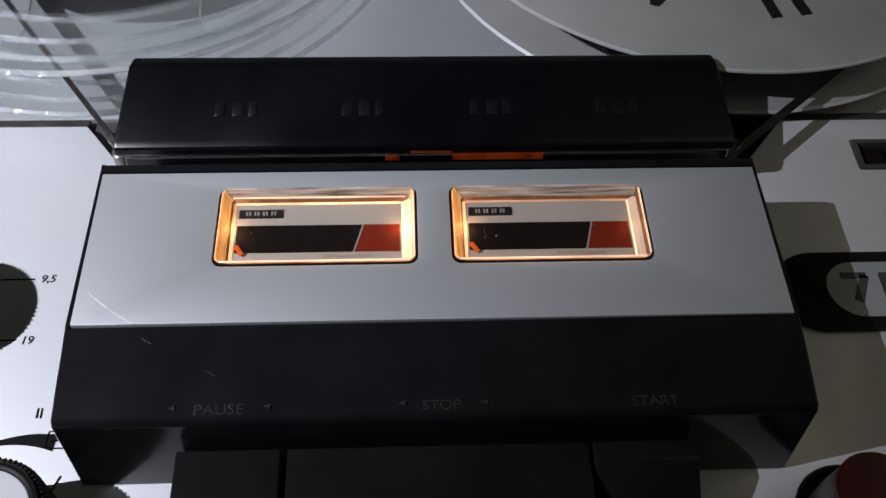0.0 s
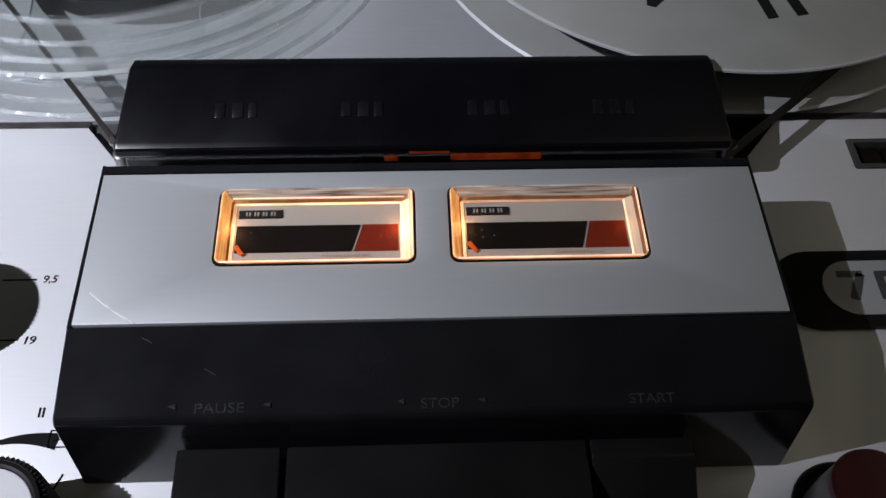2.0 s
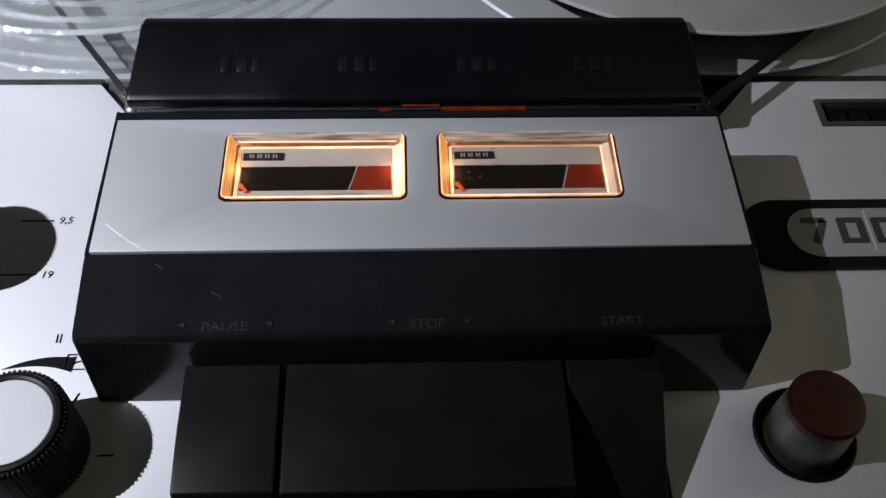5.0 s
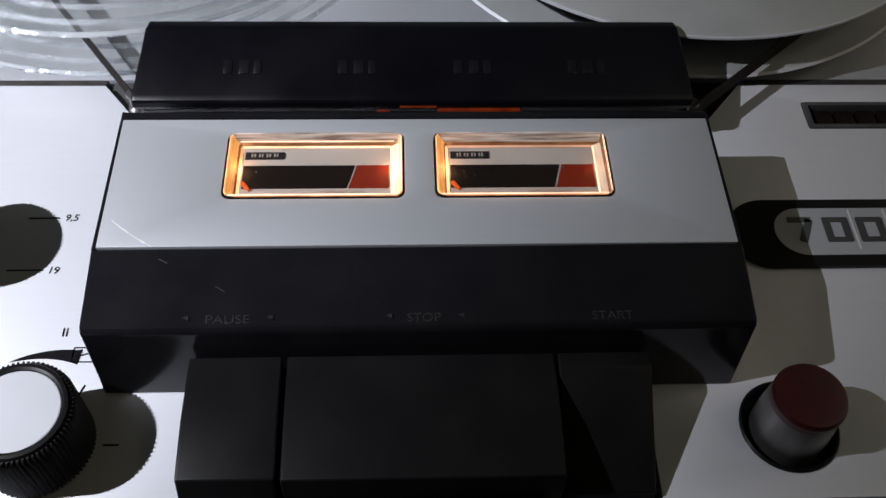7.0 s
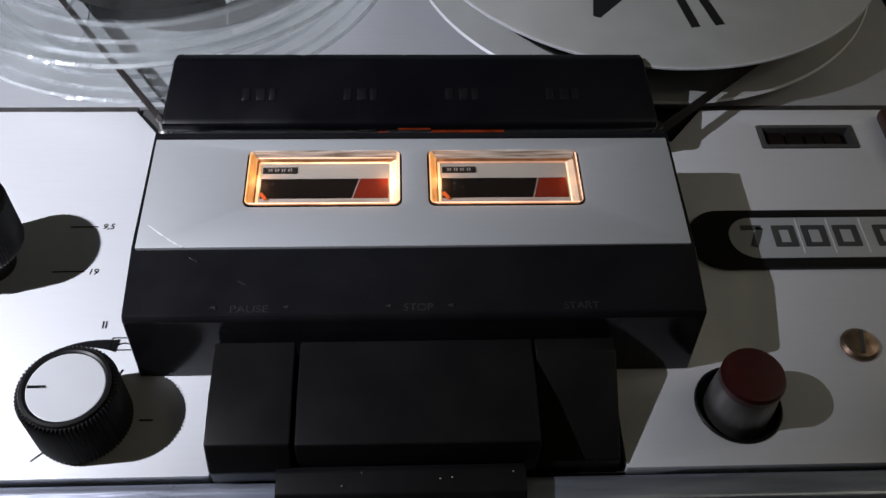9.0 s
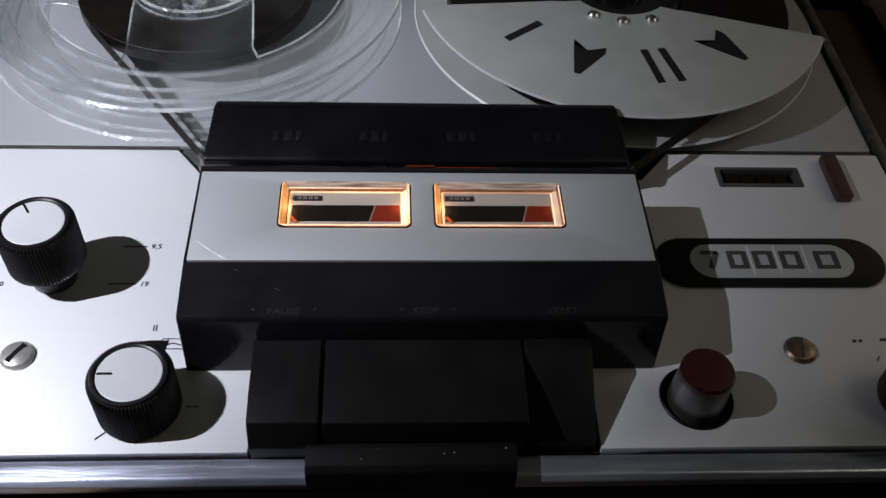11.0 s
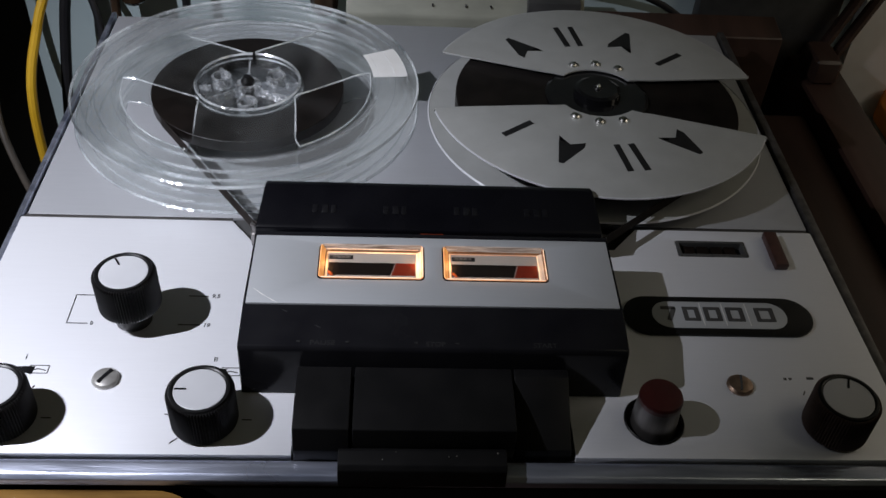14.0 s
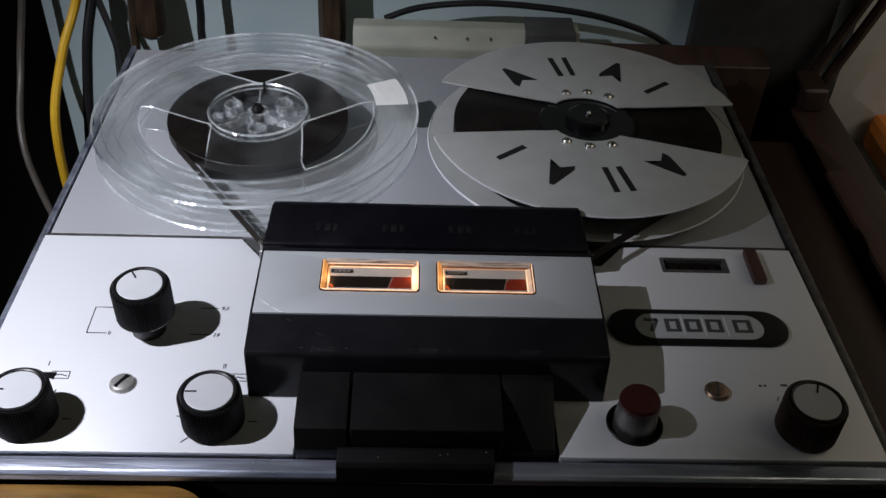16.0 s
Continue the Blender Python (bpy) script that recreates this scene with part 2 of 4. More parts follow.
# ---- shape helpers ----
def part(name, bm, mat, parent=None, label="", sharp=20):
    bmesh.ops.recalc_face_normals(bm, faces=bm.faces)
    me = bpy.data.meshes.new(name)
    bm.to_mesh(me)
    bm.free()
    me.materials.append(mat)
    me.polygons.foreach_set("use_smooth", [True] * len(me.polygons))
    me.set_sharp_from_angle(angle=radians(sharp))
    ob = new(name, me)
    ob.parent = parent
    return tagged(ob, label) if label else ob


def thing(name, at=(0, 0, 0)):
    ob = new(name)
    ob.empty_display_size = 0.02
    ob.location = at
    return ob


def soften(bm, width, seg=2, angle=30):
    if width:
        edges = [e for e in bm.edges if len(e.link_faces) == 2 and e.calc_face_angle(0) > radians(angle)]
        bmesh.ops.bevel(bm, geom=edges, offset=width, segments=seg, affect="EDGES", profile=0.6, clamp_overlap=True)


def box(x0, x1, y0, y1, z0, z1, bevel=0.0, bm=None, seg=2):
    own = bmesh.new()
    bmesh.ops.create_cube(own, size=1.0, matrix=Matrix.Translation(((x0 + x1) / 2, (y0 + y1) / 2, (z0 + z1) / 2)) @ Matrix.Diagonal((x1 - x0, y1 - y0, z1 - z0, 1)))
    soften(own, bevel, seg)
    return join(bm, own)


def join(bm, own):
    if bm is None:
        return own
    me = bpy.data.meshes.new("scratch")
    own.to_mesh(me)
    bm.from_mesh(me)
    own.free()
    bpy.data.meshes.remove(me)
    return bm


def rounded(x0, x1, y0, y1, r, n=6):
    pts = []
    for cx, cy, a in ((x1 - r, y1 - r, 0), (x0 + r, y1 - r, 90), (x0 + r, y0 + r, 180), (x1 - r, y0 + r, 270)):
        for k in range(n + 1):
            b = radians(a + 90 * k / n)
            pts.append((cx + r * math.cos(b), cy + r * math.sin(b)))
    return pts


def sheet(outer, holes, z0, z1, bevel=0.0, bm=None):
    """A flat plate of the outline, pierced by the holes, from z0 up to z1."""
    own = bmesh.new()
    edges = []
    for loop in (outer, *holes):
        vs = [own.verts.new((x, y, z0)) for x, y in loop]
        edges += [own.edges.new((vs[k], vs[(k + 1) % len(vs)])) for k in range(len(vs))]
    if holes:
        bmesh.ops.triangle_fill(own, use_beauty=True, use_dissolve=False, edges=edges)
    else:
        own.faces.new(own.verts)
    ext = bmesh.ops.extrude_face_region(own, geom=list(own.faces))
    bmesh.ops.translate(own, verts=[v for v in ext["geom"] if isinstance(v, bmesh.types.BMVert)], vec=(0, 0, z1 - z0))
    bmesh.ops.recalc_face_normals(own, faces=own.faces)
    soften(own, bevel, 2, 50)
    return join(bm, own)


def along_x(profile, x0, x1, bevel=0.0, bm=None, seg=3):
    """A bar along x with the outline given as (y, z)."""
    own = bmesh.new()
    a = [own.verts.new((x0, y, z)) for y, z in profile]
    b = [own.verts.new((x1, y, z)) for y, z in profile]
    own.faces.new(a), own.faces.new(b[::-1])
    n = len(a)
    for k in range(n):
        own.faces.new((a[k], b[k], b[(k + 1) % n], a[(k + 1) % n]))
    bmesh.ops.recalc_face_normals(own, faces=own.faces)
    soften(own, bevel, seg, 12)
    return join(bm, own)


def lathe(profile, at=(0, 0, 0), n=48, flute=0.0, bm=None, closed=False):
    """Turns (r, z) points round a vertical axis; flute deepens every second step."""
    own = bmesh.new()
    rings = []
    for r, z in profile:
        ring = []
        for k in range(n):
            a = 2 * math.pi * k / n
            q = r - (flute if k % 2 and flute else 0)
            ring.append(own.verts.new((at[0] + q * math.cos(a), at[1] + q * math.sin(a), at[2] + z)))
        rings.append(ring)
    pairs = list(zip(rings, rings[1:])) + ([(rings[-1], rings[0])] if closed else [])
    for a, b in pairs:
        for k in range(n):
            own.faces.new((a[k], a[(k + 1) % n], b[(k + 1) % n], b[k]))
    if not closed:
        own.faces.new(rings[0]), own.faces.new(rings[-1])
    return join(bm, own)


def tube(points, radius, n=10, bm=None):
    """A round cord along points, smoothed between them; radius may be a list."""
    pts = [Vector(p) for p in points]
    first = [pts[0].lerp(pts[1], k / 4) for k in range(4)] if (pts[0] - pts[1]).length > 0.25 else [pts[0]]
    last = [pts[-2].lerp(pts[-1], k / 5) for k in range(1, 5)] if (pts[-1] - pts[-2]).length > 0.25 else []
    if isinstance(radius, (list, tuple)):
        radius = [radius[0]] * (len(first) - 1) + list(radius) + [radius[-1]] * len(last)
    pts = first + pts[1:-1] + last + pts[-1:]
    fine, rad = [], []
    rs = radius if isinstance(radius, (list, tuple)) else [radius] * len(pts)
    for k in range(len(pts) - 1):
        p0, p1, p2, p3 = pts[max(k - 1, 0)], pts[k], pts[k + 1], pts[min(k + 2, len(pts) - 1)]
        for q in range(8):
            t = q / 8
            fine.append(0.5 * (2 * p1 + (p2 - p0) * t + (2 * p0 - 5 * p1 + 4 * p2 - p3) * t * t + (3 * p1 - p0 - 3 * p2 + p3) * t ** 3))
            rad.append(rs[k] * (1 - t) + rs[k + 1] * t)
    fine.append(pts[-1]), rad.append(rs[-1])
    own = bmesh.new()
    rings = []
    for k, p in enumerate(fine):
        d = (fine[min(k + 1, len(fine) - 1)] - fine[max(k - 1, 0)]).normalized()
        u = d.cross(Vector((0.3, 1, 0.2))).normalized()
        v = d.cross(u)
        rings.append([own.verts.new(p + rad[k] * (math.cos(a) * u + math.sin(a) * v)) for a in (2 * math.pi * q / n for q in range(n))])
    for a, b in zip(rings, rings[1:]):
        for q in range(n):
            own.faces.new((a[q], a[(q + 1) % n], b[(q + 1) % n], b[q]))
    own.faces.new(rings[0]), own.faces.new(rings[-1])
    return join(bm, own)


def writing(text, size, x, y, z, mat, parent, depth=0.00008, name="lettering", turn=0.0, slant=0.0, wide=1.0):
    cu = bpy.data.curves.new("text", "FONT")
    cu.body, cu.size, cu.extrude, cu.align_x, cu.align_y, cu.shear = text, size, depth, "CENTER", "CENTER", slant
    tmp = bpy.data.objects.new("text", cu)
    scene.collection.objects.link(tmp)
    bpy.context.view_layer.update()
    me = bpy.data.meshes.new_from_object(tmp.evaluated_get(bpy.context.evaluated_depsgraph_get()))
    bpy.data.objects.remove(tmp)
    me.transform(pose(x, y, z, 0, 0, turn) @ Matrix.Diagonal((wide, 1, 1, 1)))
    me.materials.clear()
    me.materials.append(mat)
    ob = new(name, me)
    ob.parent = parent
    return ob


def bar(x0, y0, x1, y1, width, z, bm=None, high=0.0002):
    """A straight printed stroke."""
    d = Vector((x1 - x0, y1 - y0)).normalized() * width / 2
    return sheet([(x0 + d.y, y0 - d.x), (x1 + d.y, y1 - d.x), (x1 - d.y, y1 + d.x), (x0 - d.y, y0 + d.x)], [], z, z + high, bm=bm)


# ---- room ----
TABLE = -0.12


def slab(name, x0, x1, y0, y1, z0, z1, mat, label, category, bevel=0.0):
    return tagged(part(name, box(x0, x1, y0, y1, z0, z1, bevel), mat), label, category, kind="structure")


slab("floor", -1.6, 1.6, -1.6, 1.2, -0.80, -0.76, WALL_GREY, "plain cream floor of the dim room", "floor")
slab("table_top", -0.215, 0.9, -0.25, 0.43, TABLE - 0.03, TABLE, WOOD_DARK, "dark wooden shelf board under the recorder", "shelf", 0.003)
slab("wall_back", -0.29, 1.6, 0.43, 0.47, -0.76, 1.6, WALL_BLUE, "pale blue painted wall behind the recorder", "wall")
slab("wall_niche", -1.6, -0.26, 0.60, 0.64, -0.76, 1.6, DARK_WALL, "dark recess beside the pale blue wall", "wall")
slab("wall_left", -1.64, -1.6, -1.6, 0.64, -0.76, 1.6, WALL_GREY, "plain cream side wall of the room", "wall")
slab("wall_right", 1.6, 1.64, -1.6, 0.43, -0.76, 1.6, WALL_GREY, "plain cream side wall of the room", "wall")
slab("wall_front", -1.6, 1.6, -1.64, -1.6, -0.76, 1.6, WALL_GREY, "plain cream wall behind the viewer", "wall")
slab("ceiling", -1.64, 1.64, -1.64, 0.64, 1.6, 1.64, WALL_GREY, "plain pale ceiling of the dim room", "ceiling")

# ---- the recorder ----
deck = tagged(thing("tape_recorder", (0, 0, TABLE)), "reel-to-reel tape recorder with brushed aluminium deck in a wooden case", "tape recorder")


def on_deck(name, bm, mat, label="", parent=None):
    """A part of the recorder, given in world places."""
    bmesh.ops.translate(bm, verts=bm.verts, vec=(0, 0, -TABLE))
    return part(name, bm, mat, parent or deck, label)


# Case is black all over: the shade on its wooden front put into the colour
case = box(-0.199, 0.199, -0.0090, 0.340, TABLE + 0.006, -0.0065, 0.002)
on_deck("case", case, BLACK_SATIN, "wooden case, blackened for the shade on its front")
for x in (-0.17, 0.17):
    for y in (0.02, 0.31):
        on_deck("foot", lathe([(0.010, 0), (0.012, 0.003), (0.012, 0.007)], (x, y, TABLE), 20), BLACK_SATIN, "black rubber foot")
on_deck("rear_panel", sheet(rounded(-0.195, 0.193, 0.1420, 0.338, 0.001), [], -0.0065, -0.003, 0.0005), ALU_REAR, "brushed aluminium rear deck plate")
for x0, x1 in ((-0.199, -0.1962), (0.1945, 0.199)):
    on_deck("side_trim", box(x0, x1, -0.010, 0.340, -0.0065, -0.0012, 0.0008), CHROME if x0 < 0 else GREY_SKIRT, "thin metal edge trim")
outline = [(-0.1955, 0.0), (-0.0545, 0.0), (-0.0545, 0.030), (0.0555, 0.030), (0.0555, 0.0), (0.1945, 0.0), (0.192, 0.1365),
           (0.103, 0.1365), (0.090, 0.121), (-0.083, 0.121), (-0.095, 0.1365), (-0.1955, 0.1365)]
ring_hole = [(0.0898 + 0.0122 * math.cos(a), 0.0185 + 0.0122 * math.sin(a)) for a in (2 * math.pi * k / 32 for k in range(32))]
count_hole = rounded(0.1212, 0.1558, 0.1174, 0.1286, 0.0006, 2)
panel = on_deck("front_panel", sheet(outline, [ring_hole, count_hole], -0.0045, 0.0, 0.0004), ALU, "pale brushed aluminium control panel")
for x0, x1 in ((-0.195, -0.0955), (0.1035, 0.1915)):
    on_deck("plate_edge", along_x([(0.1372, -0.006), (0.1372, -0.0018), (0.1378, -0.0012), (0.1408, -0.0020), (0.1414, -0.0030), (0.1414, -0.006)], x0, x1, 0.0002), GREY_SKIRT, "bevelled metal edge between the deck plates")
on_deck("under_panel", box(-0.192, 0.190, 0.001, 0.1430, -0.0064, -0.0046), BLACK_FLAT, "black underlay seen through the openings")
on_deck("head_plate", box(-0.0940, -0.0802, 0.1190, 0.1412, -0.0046, -0.0034, 0.0003), DUCT, "dull dark plate beside the tape heads")
on_deck("front_trim", along_x([(-0.0098, -0.0064), (-0.0012, -0.0064), (-0.0012, -0.0016), (-0.003, -0.0012), (-0.0078, -0.0014), (-0.0098, -0.0028)], -0.199, 0.199, 0.0007), CHROME, "chrome strip along the front edge, reflections in its colour")

# the meter block
block = along_x([(0.0300, 0.0), (0.0322, 0.0240), (0.0332, 0.0254), (0.0530, 0.0284), (0.0530, 0.0)], -0.0770, 0.0778, 0.0009)
along_x([(0.0320, 0.0), (0.097, 0.0), (0.097, 0.0190), (0.0320, 0.0190)], -0.0768, 0.0775, 0.0, block)
along_x([(0.0948, 0.0190), (0.0985, 0.0190), (0.0985, 0.0265), (0.0970, 0.0285), (0.0948, 0.0288)], -0.0770, 0.0777, 0.0009, block)
for x0, x1 in ((-0.0770, -0.0761), (0.0768, 0.0777)):
    box(x0, x1, 0.0525, 0.0975, 0.0, 0.0284, 0.0004, block)
block = on_deck("meter_block", block, BLOCK_BLACK, "glossy black plastic head block")
MX = (-0.0485, 0.0040)
holes = [rounded(x, x + 0.0450, 0.0675, 0.0893, 0.0022) for x in MX]
on_deck("face_plate", sheet([(-0.0759, 0.0532), (0.0766, 0.0532), (0.0768, 0.0942), (-0.0761, 0.0942)], holes, 0.0272, 0.0287, 0.00025), ALU_PLATE, "satin aluminium face plate", block)
scratch = None
for k in range(7):
    a, b = k / 7, (k + 1) / 7
    p = [(-0.0735 + 0.0105 * u, 0.0612 - 0.0080 * u - 0.0004 * math.sin(3.1 * u)) for u in (a, b)]
    scratch = bar(*p[0], *p[1], 0.00018 + 0.00012 * (k % 3), 0.02866, scratch, 0.00012)
on_deck("scratch", scratch, WHITE, "pale curved scratch", block)
for a in ((-0.0610, 0.0502, -0.0588, 0.0490), (-0.0475, 0.0430, -0.0452, 0.0416)):
    own = bar(*a, 0.00012, 0.0, None, 0.0002)
    own.transform(Matrix.Translation((0, 0.053, 0.0284)) @ pose(0, 0, 0, 8.6) @ Matrix.Translation((0, -0.053, 0)))
    on_deck("scratch", own, EMBOSS_PALE, "faint short scratch", block)
for text, x, w in (("PAUSE", -0.0440, 1.2), ("STOP", 0.0005, 1.1), ("START", 0.0440, 1.1)):
    word = writing(text, 0.0030, x, 0.0347, 0.0256 - TABLE, EMBOSS, block, 0.0002, wide=w)
    word.data.transform(Matrix.Translation((x, 0.0352, 0.0256 - TABLE)) @ pose(0, 0, 0, 8.6) @ Matrix.Translation((-x, -0.0352, -0.0256 + TABLE)))
for x in (-0.0535, -0.0345, -0.0075, 0.0090):
    on_deck("arrow_mark", sheet([(x - 0.0008, 0.0352), (x + 0.0008, 0.0346), (x + 0.0008, 0.0358)], [], 0.0254, 0.0260), EMBOSS, "", block)


def meter(x, lit):
    """One level meter in its opening, with a lit rim, dial, window and needle."""
    m = on_deck("level_meter", sheet(rounded(x + 0.0002, x + 0.0448, 0.0677, 0.0891, 0.0020), [rounded(x + 0.0006, x + 0.0444, 0.0681, 0.0888, 0.0016)], 0.0225, 0.0288, 0.0002), BLACK_GLOSS, "rectangular level meter with glowing amber rim")
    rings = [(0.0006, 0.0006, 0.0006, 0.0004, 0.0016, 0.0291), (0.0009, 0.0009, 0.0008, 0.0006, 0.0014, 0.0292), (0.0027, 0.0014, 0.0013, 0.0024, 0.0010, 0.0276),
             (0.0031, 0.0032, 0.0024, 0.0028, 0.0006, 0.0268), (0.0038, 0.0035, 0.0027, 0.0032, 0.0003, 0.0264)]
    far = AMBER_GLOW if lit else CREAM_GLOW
    # each side of the rim wears its own glow or shade colour
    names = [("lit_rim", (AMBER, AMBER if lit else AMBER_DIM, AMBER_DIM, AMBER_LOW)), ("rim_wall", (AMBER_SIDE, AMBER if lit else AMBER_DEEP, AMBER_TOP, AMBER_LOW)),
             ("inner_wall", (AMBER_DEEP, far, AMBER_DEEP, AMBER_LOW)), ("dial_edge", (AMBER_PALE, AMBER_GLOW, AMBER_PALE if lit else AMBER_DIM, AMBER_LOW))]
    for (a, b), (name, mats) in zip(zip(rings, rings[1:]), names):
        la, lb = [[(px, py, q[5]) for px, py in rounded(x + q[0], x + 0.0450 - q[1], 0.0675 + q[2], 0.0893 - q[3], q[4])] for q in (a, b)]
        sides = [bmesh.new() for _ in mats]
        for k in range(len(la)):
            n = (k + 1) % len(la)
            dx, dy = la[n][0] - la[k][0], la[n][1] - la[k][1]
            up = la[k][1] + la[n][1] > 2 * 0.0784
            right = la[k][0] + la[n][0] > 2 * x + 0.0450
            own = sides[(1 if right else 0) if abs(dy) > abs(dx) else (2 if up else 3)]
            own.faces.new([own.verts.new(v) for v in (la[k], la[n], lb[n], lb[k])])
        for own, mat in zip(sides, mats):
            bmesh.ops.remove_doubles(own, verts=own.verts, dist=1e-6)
            on_deck(name, own, mat, "clear acrylic rim, bulb glow and shade in its colour", m)
    # thin cords whose colour carries the light caught along the rim
    x0, x1, y0, y1 = x + 0.0008, x + 0.0442, 0.0683, 0.0887
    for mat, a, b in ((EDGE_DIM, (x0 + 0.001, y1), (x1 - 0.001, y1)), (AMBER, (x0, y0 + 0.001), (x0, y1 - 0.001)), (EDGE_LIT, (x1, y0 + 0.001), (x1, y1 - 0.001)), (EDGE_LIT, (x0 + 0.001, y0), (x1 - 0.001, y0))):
        on_deck("rim_edge", tube([(*a, 0.0292), ((a[0] + b[0]) / 2, (a[1] + b[1]) / 2, 0.0292), (*b, 0.0292)], 0.00022, 6), mat, "thin acrylic edge with its shine in the colour", m)
    on_deck("rim_edge", tube([(x + 0.0030, 0.0871, 0.0279), (x + 0.0225, 0.0871, 0.0279), (x + 0.0424, 0.0871, 0.0279)], 0.00016, 6), EDGE_LIT if lit else EDGE_DIM, "thin acrylic edge with its shine in the colour", m)
    z = 0.0262
    for k in range(5):
        px, py, q = x + random.choice((0.006, 0.0075, 0.034, 0.037)) + random.uniform(-0.001, 0.003), random.uniform(0.0735, 0.0795), random.uniform(0.00010, 0.00017)
        on_deck("dust_speck", box(px - q, px + q, py - q, py + q, z + 0.0002, z + 0.0004, 0.00004), DUST, "pale speck of dust", m)
    on_deck("dial", box(x + 0.0028, x + 0.0422, 0.0700, 0.0866, z - 0.001, z), DIAL, "cream dial", m)
    on_deck("scale_band", sheet([(x + 0.0042, 0.0727), (x + 0.0304, 0.0727), (x + 0.0324, 0.0802), (x + 0.0042, 0.0802)], [], z, z + 0.0002), BAND, "black scale band", m)
    on_deck("red_zone", sheet([(x + 0.0309, 0.0727), (x + 0.0410, 0.0727), (x + 0.0410, 0.0802), (x + 0.0329, 0.0802)], [], z, z + 0.0002), RED_ZONE, "red overload zone", m)
    on_deck("name_plate", box(x + 0.0044, x + 0.0144, 0.0824, 0.0847, z, z + 0.0003), BLACK_FLAT, "small black name plate", m)
    marks = None
    for k in range(4):
        for d in (0.0, 0.0007):
            marks = box(x + 0.0060 + 0.0019 * k + d, x + 0.0064 + 0.0019 * k + d, 0.0830, 0.0841, z + 0.0003, z + 0.0004, 0, marks)
    on_deck("name_bars", marks, GREY_PRINT, "", m)
    ticks = None
    for k in range(14):
        ticks = box(x + 0.0240 + 0.0008 * k, x + 0.0243 + 0.0008 * k, 0.0712, 0.0718, z, z + 0.0002, 0, ticks)
    on_deck("scale_ticks", ticks, TICK, "", m)
    on_deck("needle", bar(x + 0.0044, 0.0742, x + 0.0060, 0.0718, 0.0010, z + 0.0006, None, 0.0003), NEEDLE, "orange needle tip", m)
    pane = on_deck("window", sheet(rounded(x + 0.0012, x + 0.0438, 0.0687, 0.0883, 0.0014), [], 0.0289, 0.0296, 0.0003), PANE, "clear plastic window", m)
    pane.visible_shadow = False
    for px, e in ((x + 0.0042, 0.0010), (x + 0.0408, 0.0008 if lit else 0.0002)):
        bulb = lamp("meter_bulb", "POINT", (px, 0.0790, 0.0281), (px, 0.0790, 0), e, (1.0, 0.50, 0.22))
        bulb.shadow_soft_size = 0.002
    return m


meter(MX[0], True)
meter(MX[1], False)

# head cover behind the block
cover = along_x([(0.1160, 0.0100), (0.1118, 0.0150), (0.1122, 0.0172), (0.1140, 0.0182), (0.1345, 0.0250), (0.1385, 0.0240), (0.1400, 0.0), (0.1150, 0.0)], -0.0800, 0.0803, 0.0016)
for v in cover.verts:
    v.co.x *= 1 - 0.036 * max(0.0, min(1.0, (v.co.y - 0.1118) / 0.025))
cover = on_deck("head_cover", cover, BLACK_COVER, "black plastic cover over the tape heads")
for k, x in enumerate((-0.0490, -0.0165, 0.0165, 0.0495)):
    marks = None
    for dx, w in ((-0.0042, 0.0026), (0.0004, 0.0030), (0.0042, 0.0022)):
        marks = box(x + dx - w / 2, x + dx + w / 2, 0.1200, 0.1243, 0.0200, 0.02112, 0.0003, marks)
    marks.transform(Matrix.Translation((x, 0.122, 0.0211)) @ pose(0, 0, 0, 18.4) @ Matrix.Translation((-x, -0.122, -0.0211)))
    on_deck("raised_mark", marks, MARK_BLACK, "", cover)
on_deck("head_bed", box(-0.074, 0.074, 0.0985, 0.1105, 0.0, 0.0050), BAND, "black bed between block and cover")
# small emitting bars in place of the light that leaks through the gap
for x0, x1, y, z, h in ((-0.0110, -0.0074, 0.1112, 0.0142, 0.0014), (-0.0045, 0.0060, 0.1114, 0.0157, 0.0004), (0.0063, 0.0300, 0.1112, 0.0147, 0.0019)):
    on_deck("leak_glow_bar", box(x0, x1, y, y + 0.0009, z - h, z, 0.0003), LEAK, "glowing bar standing for orange lamp light leaking from behind")

# keys
on_deck("pause_key", along_x([(0.0300, 0.0), (0.0300, 0.0172), (0.0140, 0.0176), (0.0006, 0.0158), (-0.0022, 0.0060), (-0.0010, -0.004)], -0.0535, -0.0322, 0.0007), BLACK_SATIN, "black plastic pause key")
on_deck("stop_key", along_x([(0.0300, 0.0), (0.0300, 0.0172), (0.0140, 0.0176), (0.0, 0.0162), (-0.0010, 0.0060), (0.0, -0.004)], -0.0310, 0.0310, 0.0007), BLACK_SATIN, "broad black plastic stop key")
on_deck("start_key", along_x([(0.0300, 0.0), (0.0300, 0.0172), (0.0260, 0.0172), (0.0010, 0.0030), (0.0, -0.004)], 0.0318, 0.0535, 0.0006), BLACK_SATIN, "black plastic start key, pressed down")
on_deck("front_bar", along_x([(-0.0012, -0.001), (-0.0012, 0.0068), (-0.0030, 0.0078), (-0.0088, 0.0070), (-0.0105, 0.0050), (-0.0112, -0.0040), (-0.0100, -0.0040)], -0.0362, 0.0275, 0.0008), BLACK_SATIN, "long black plastic bar in front of the keys")
on_deck("key_well", box(-0.0545, 0.0555, 0.0, 0.031, -0.0044, -0.003), BLACK_FLAT, "black well under the keys")

# markings of the control panel
Z0 = 0.0001 - TABLE
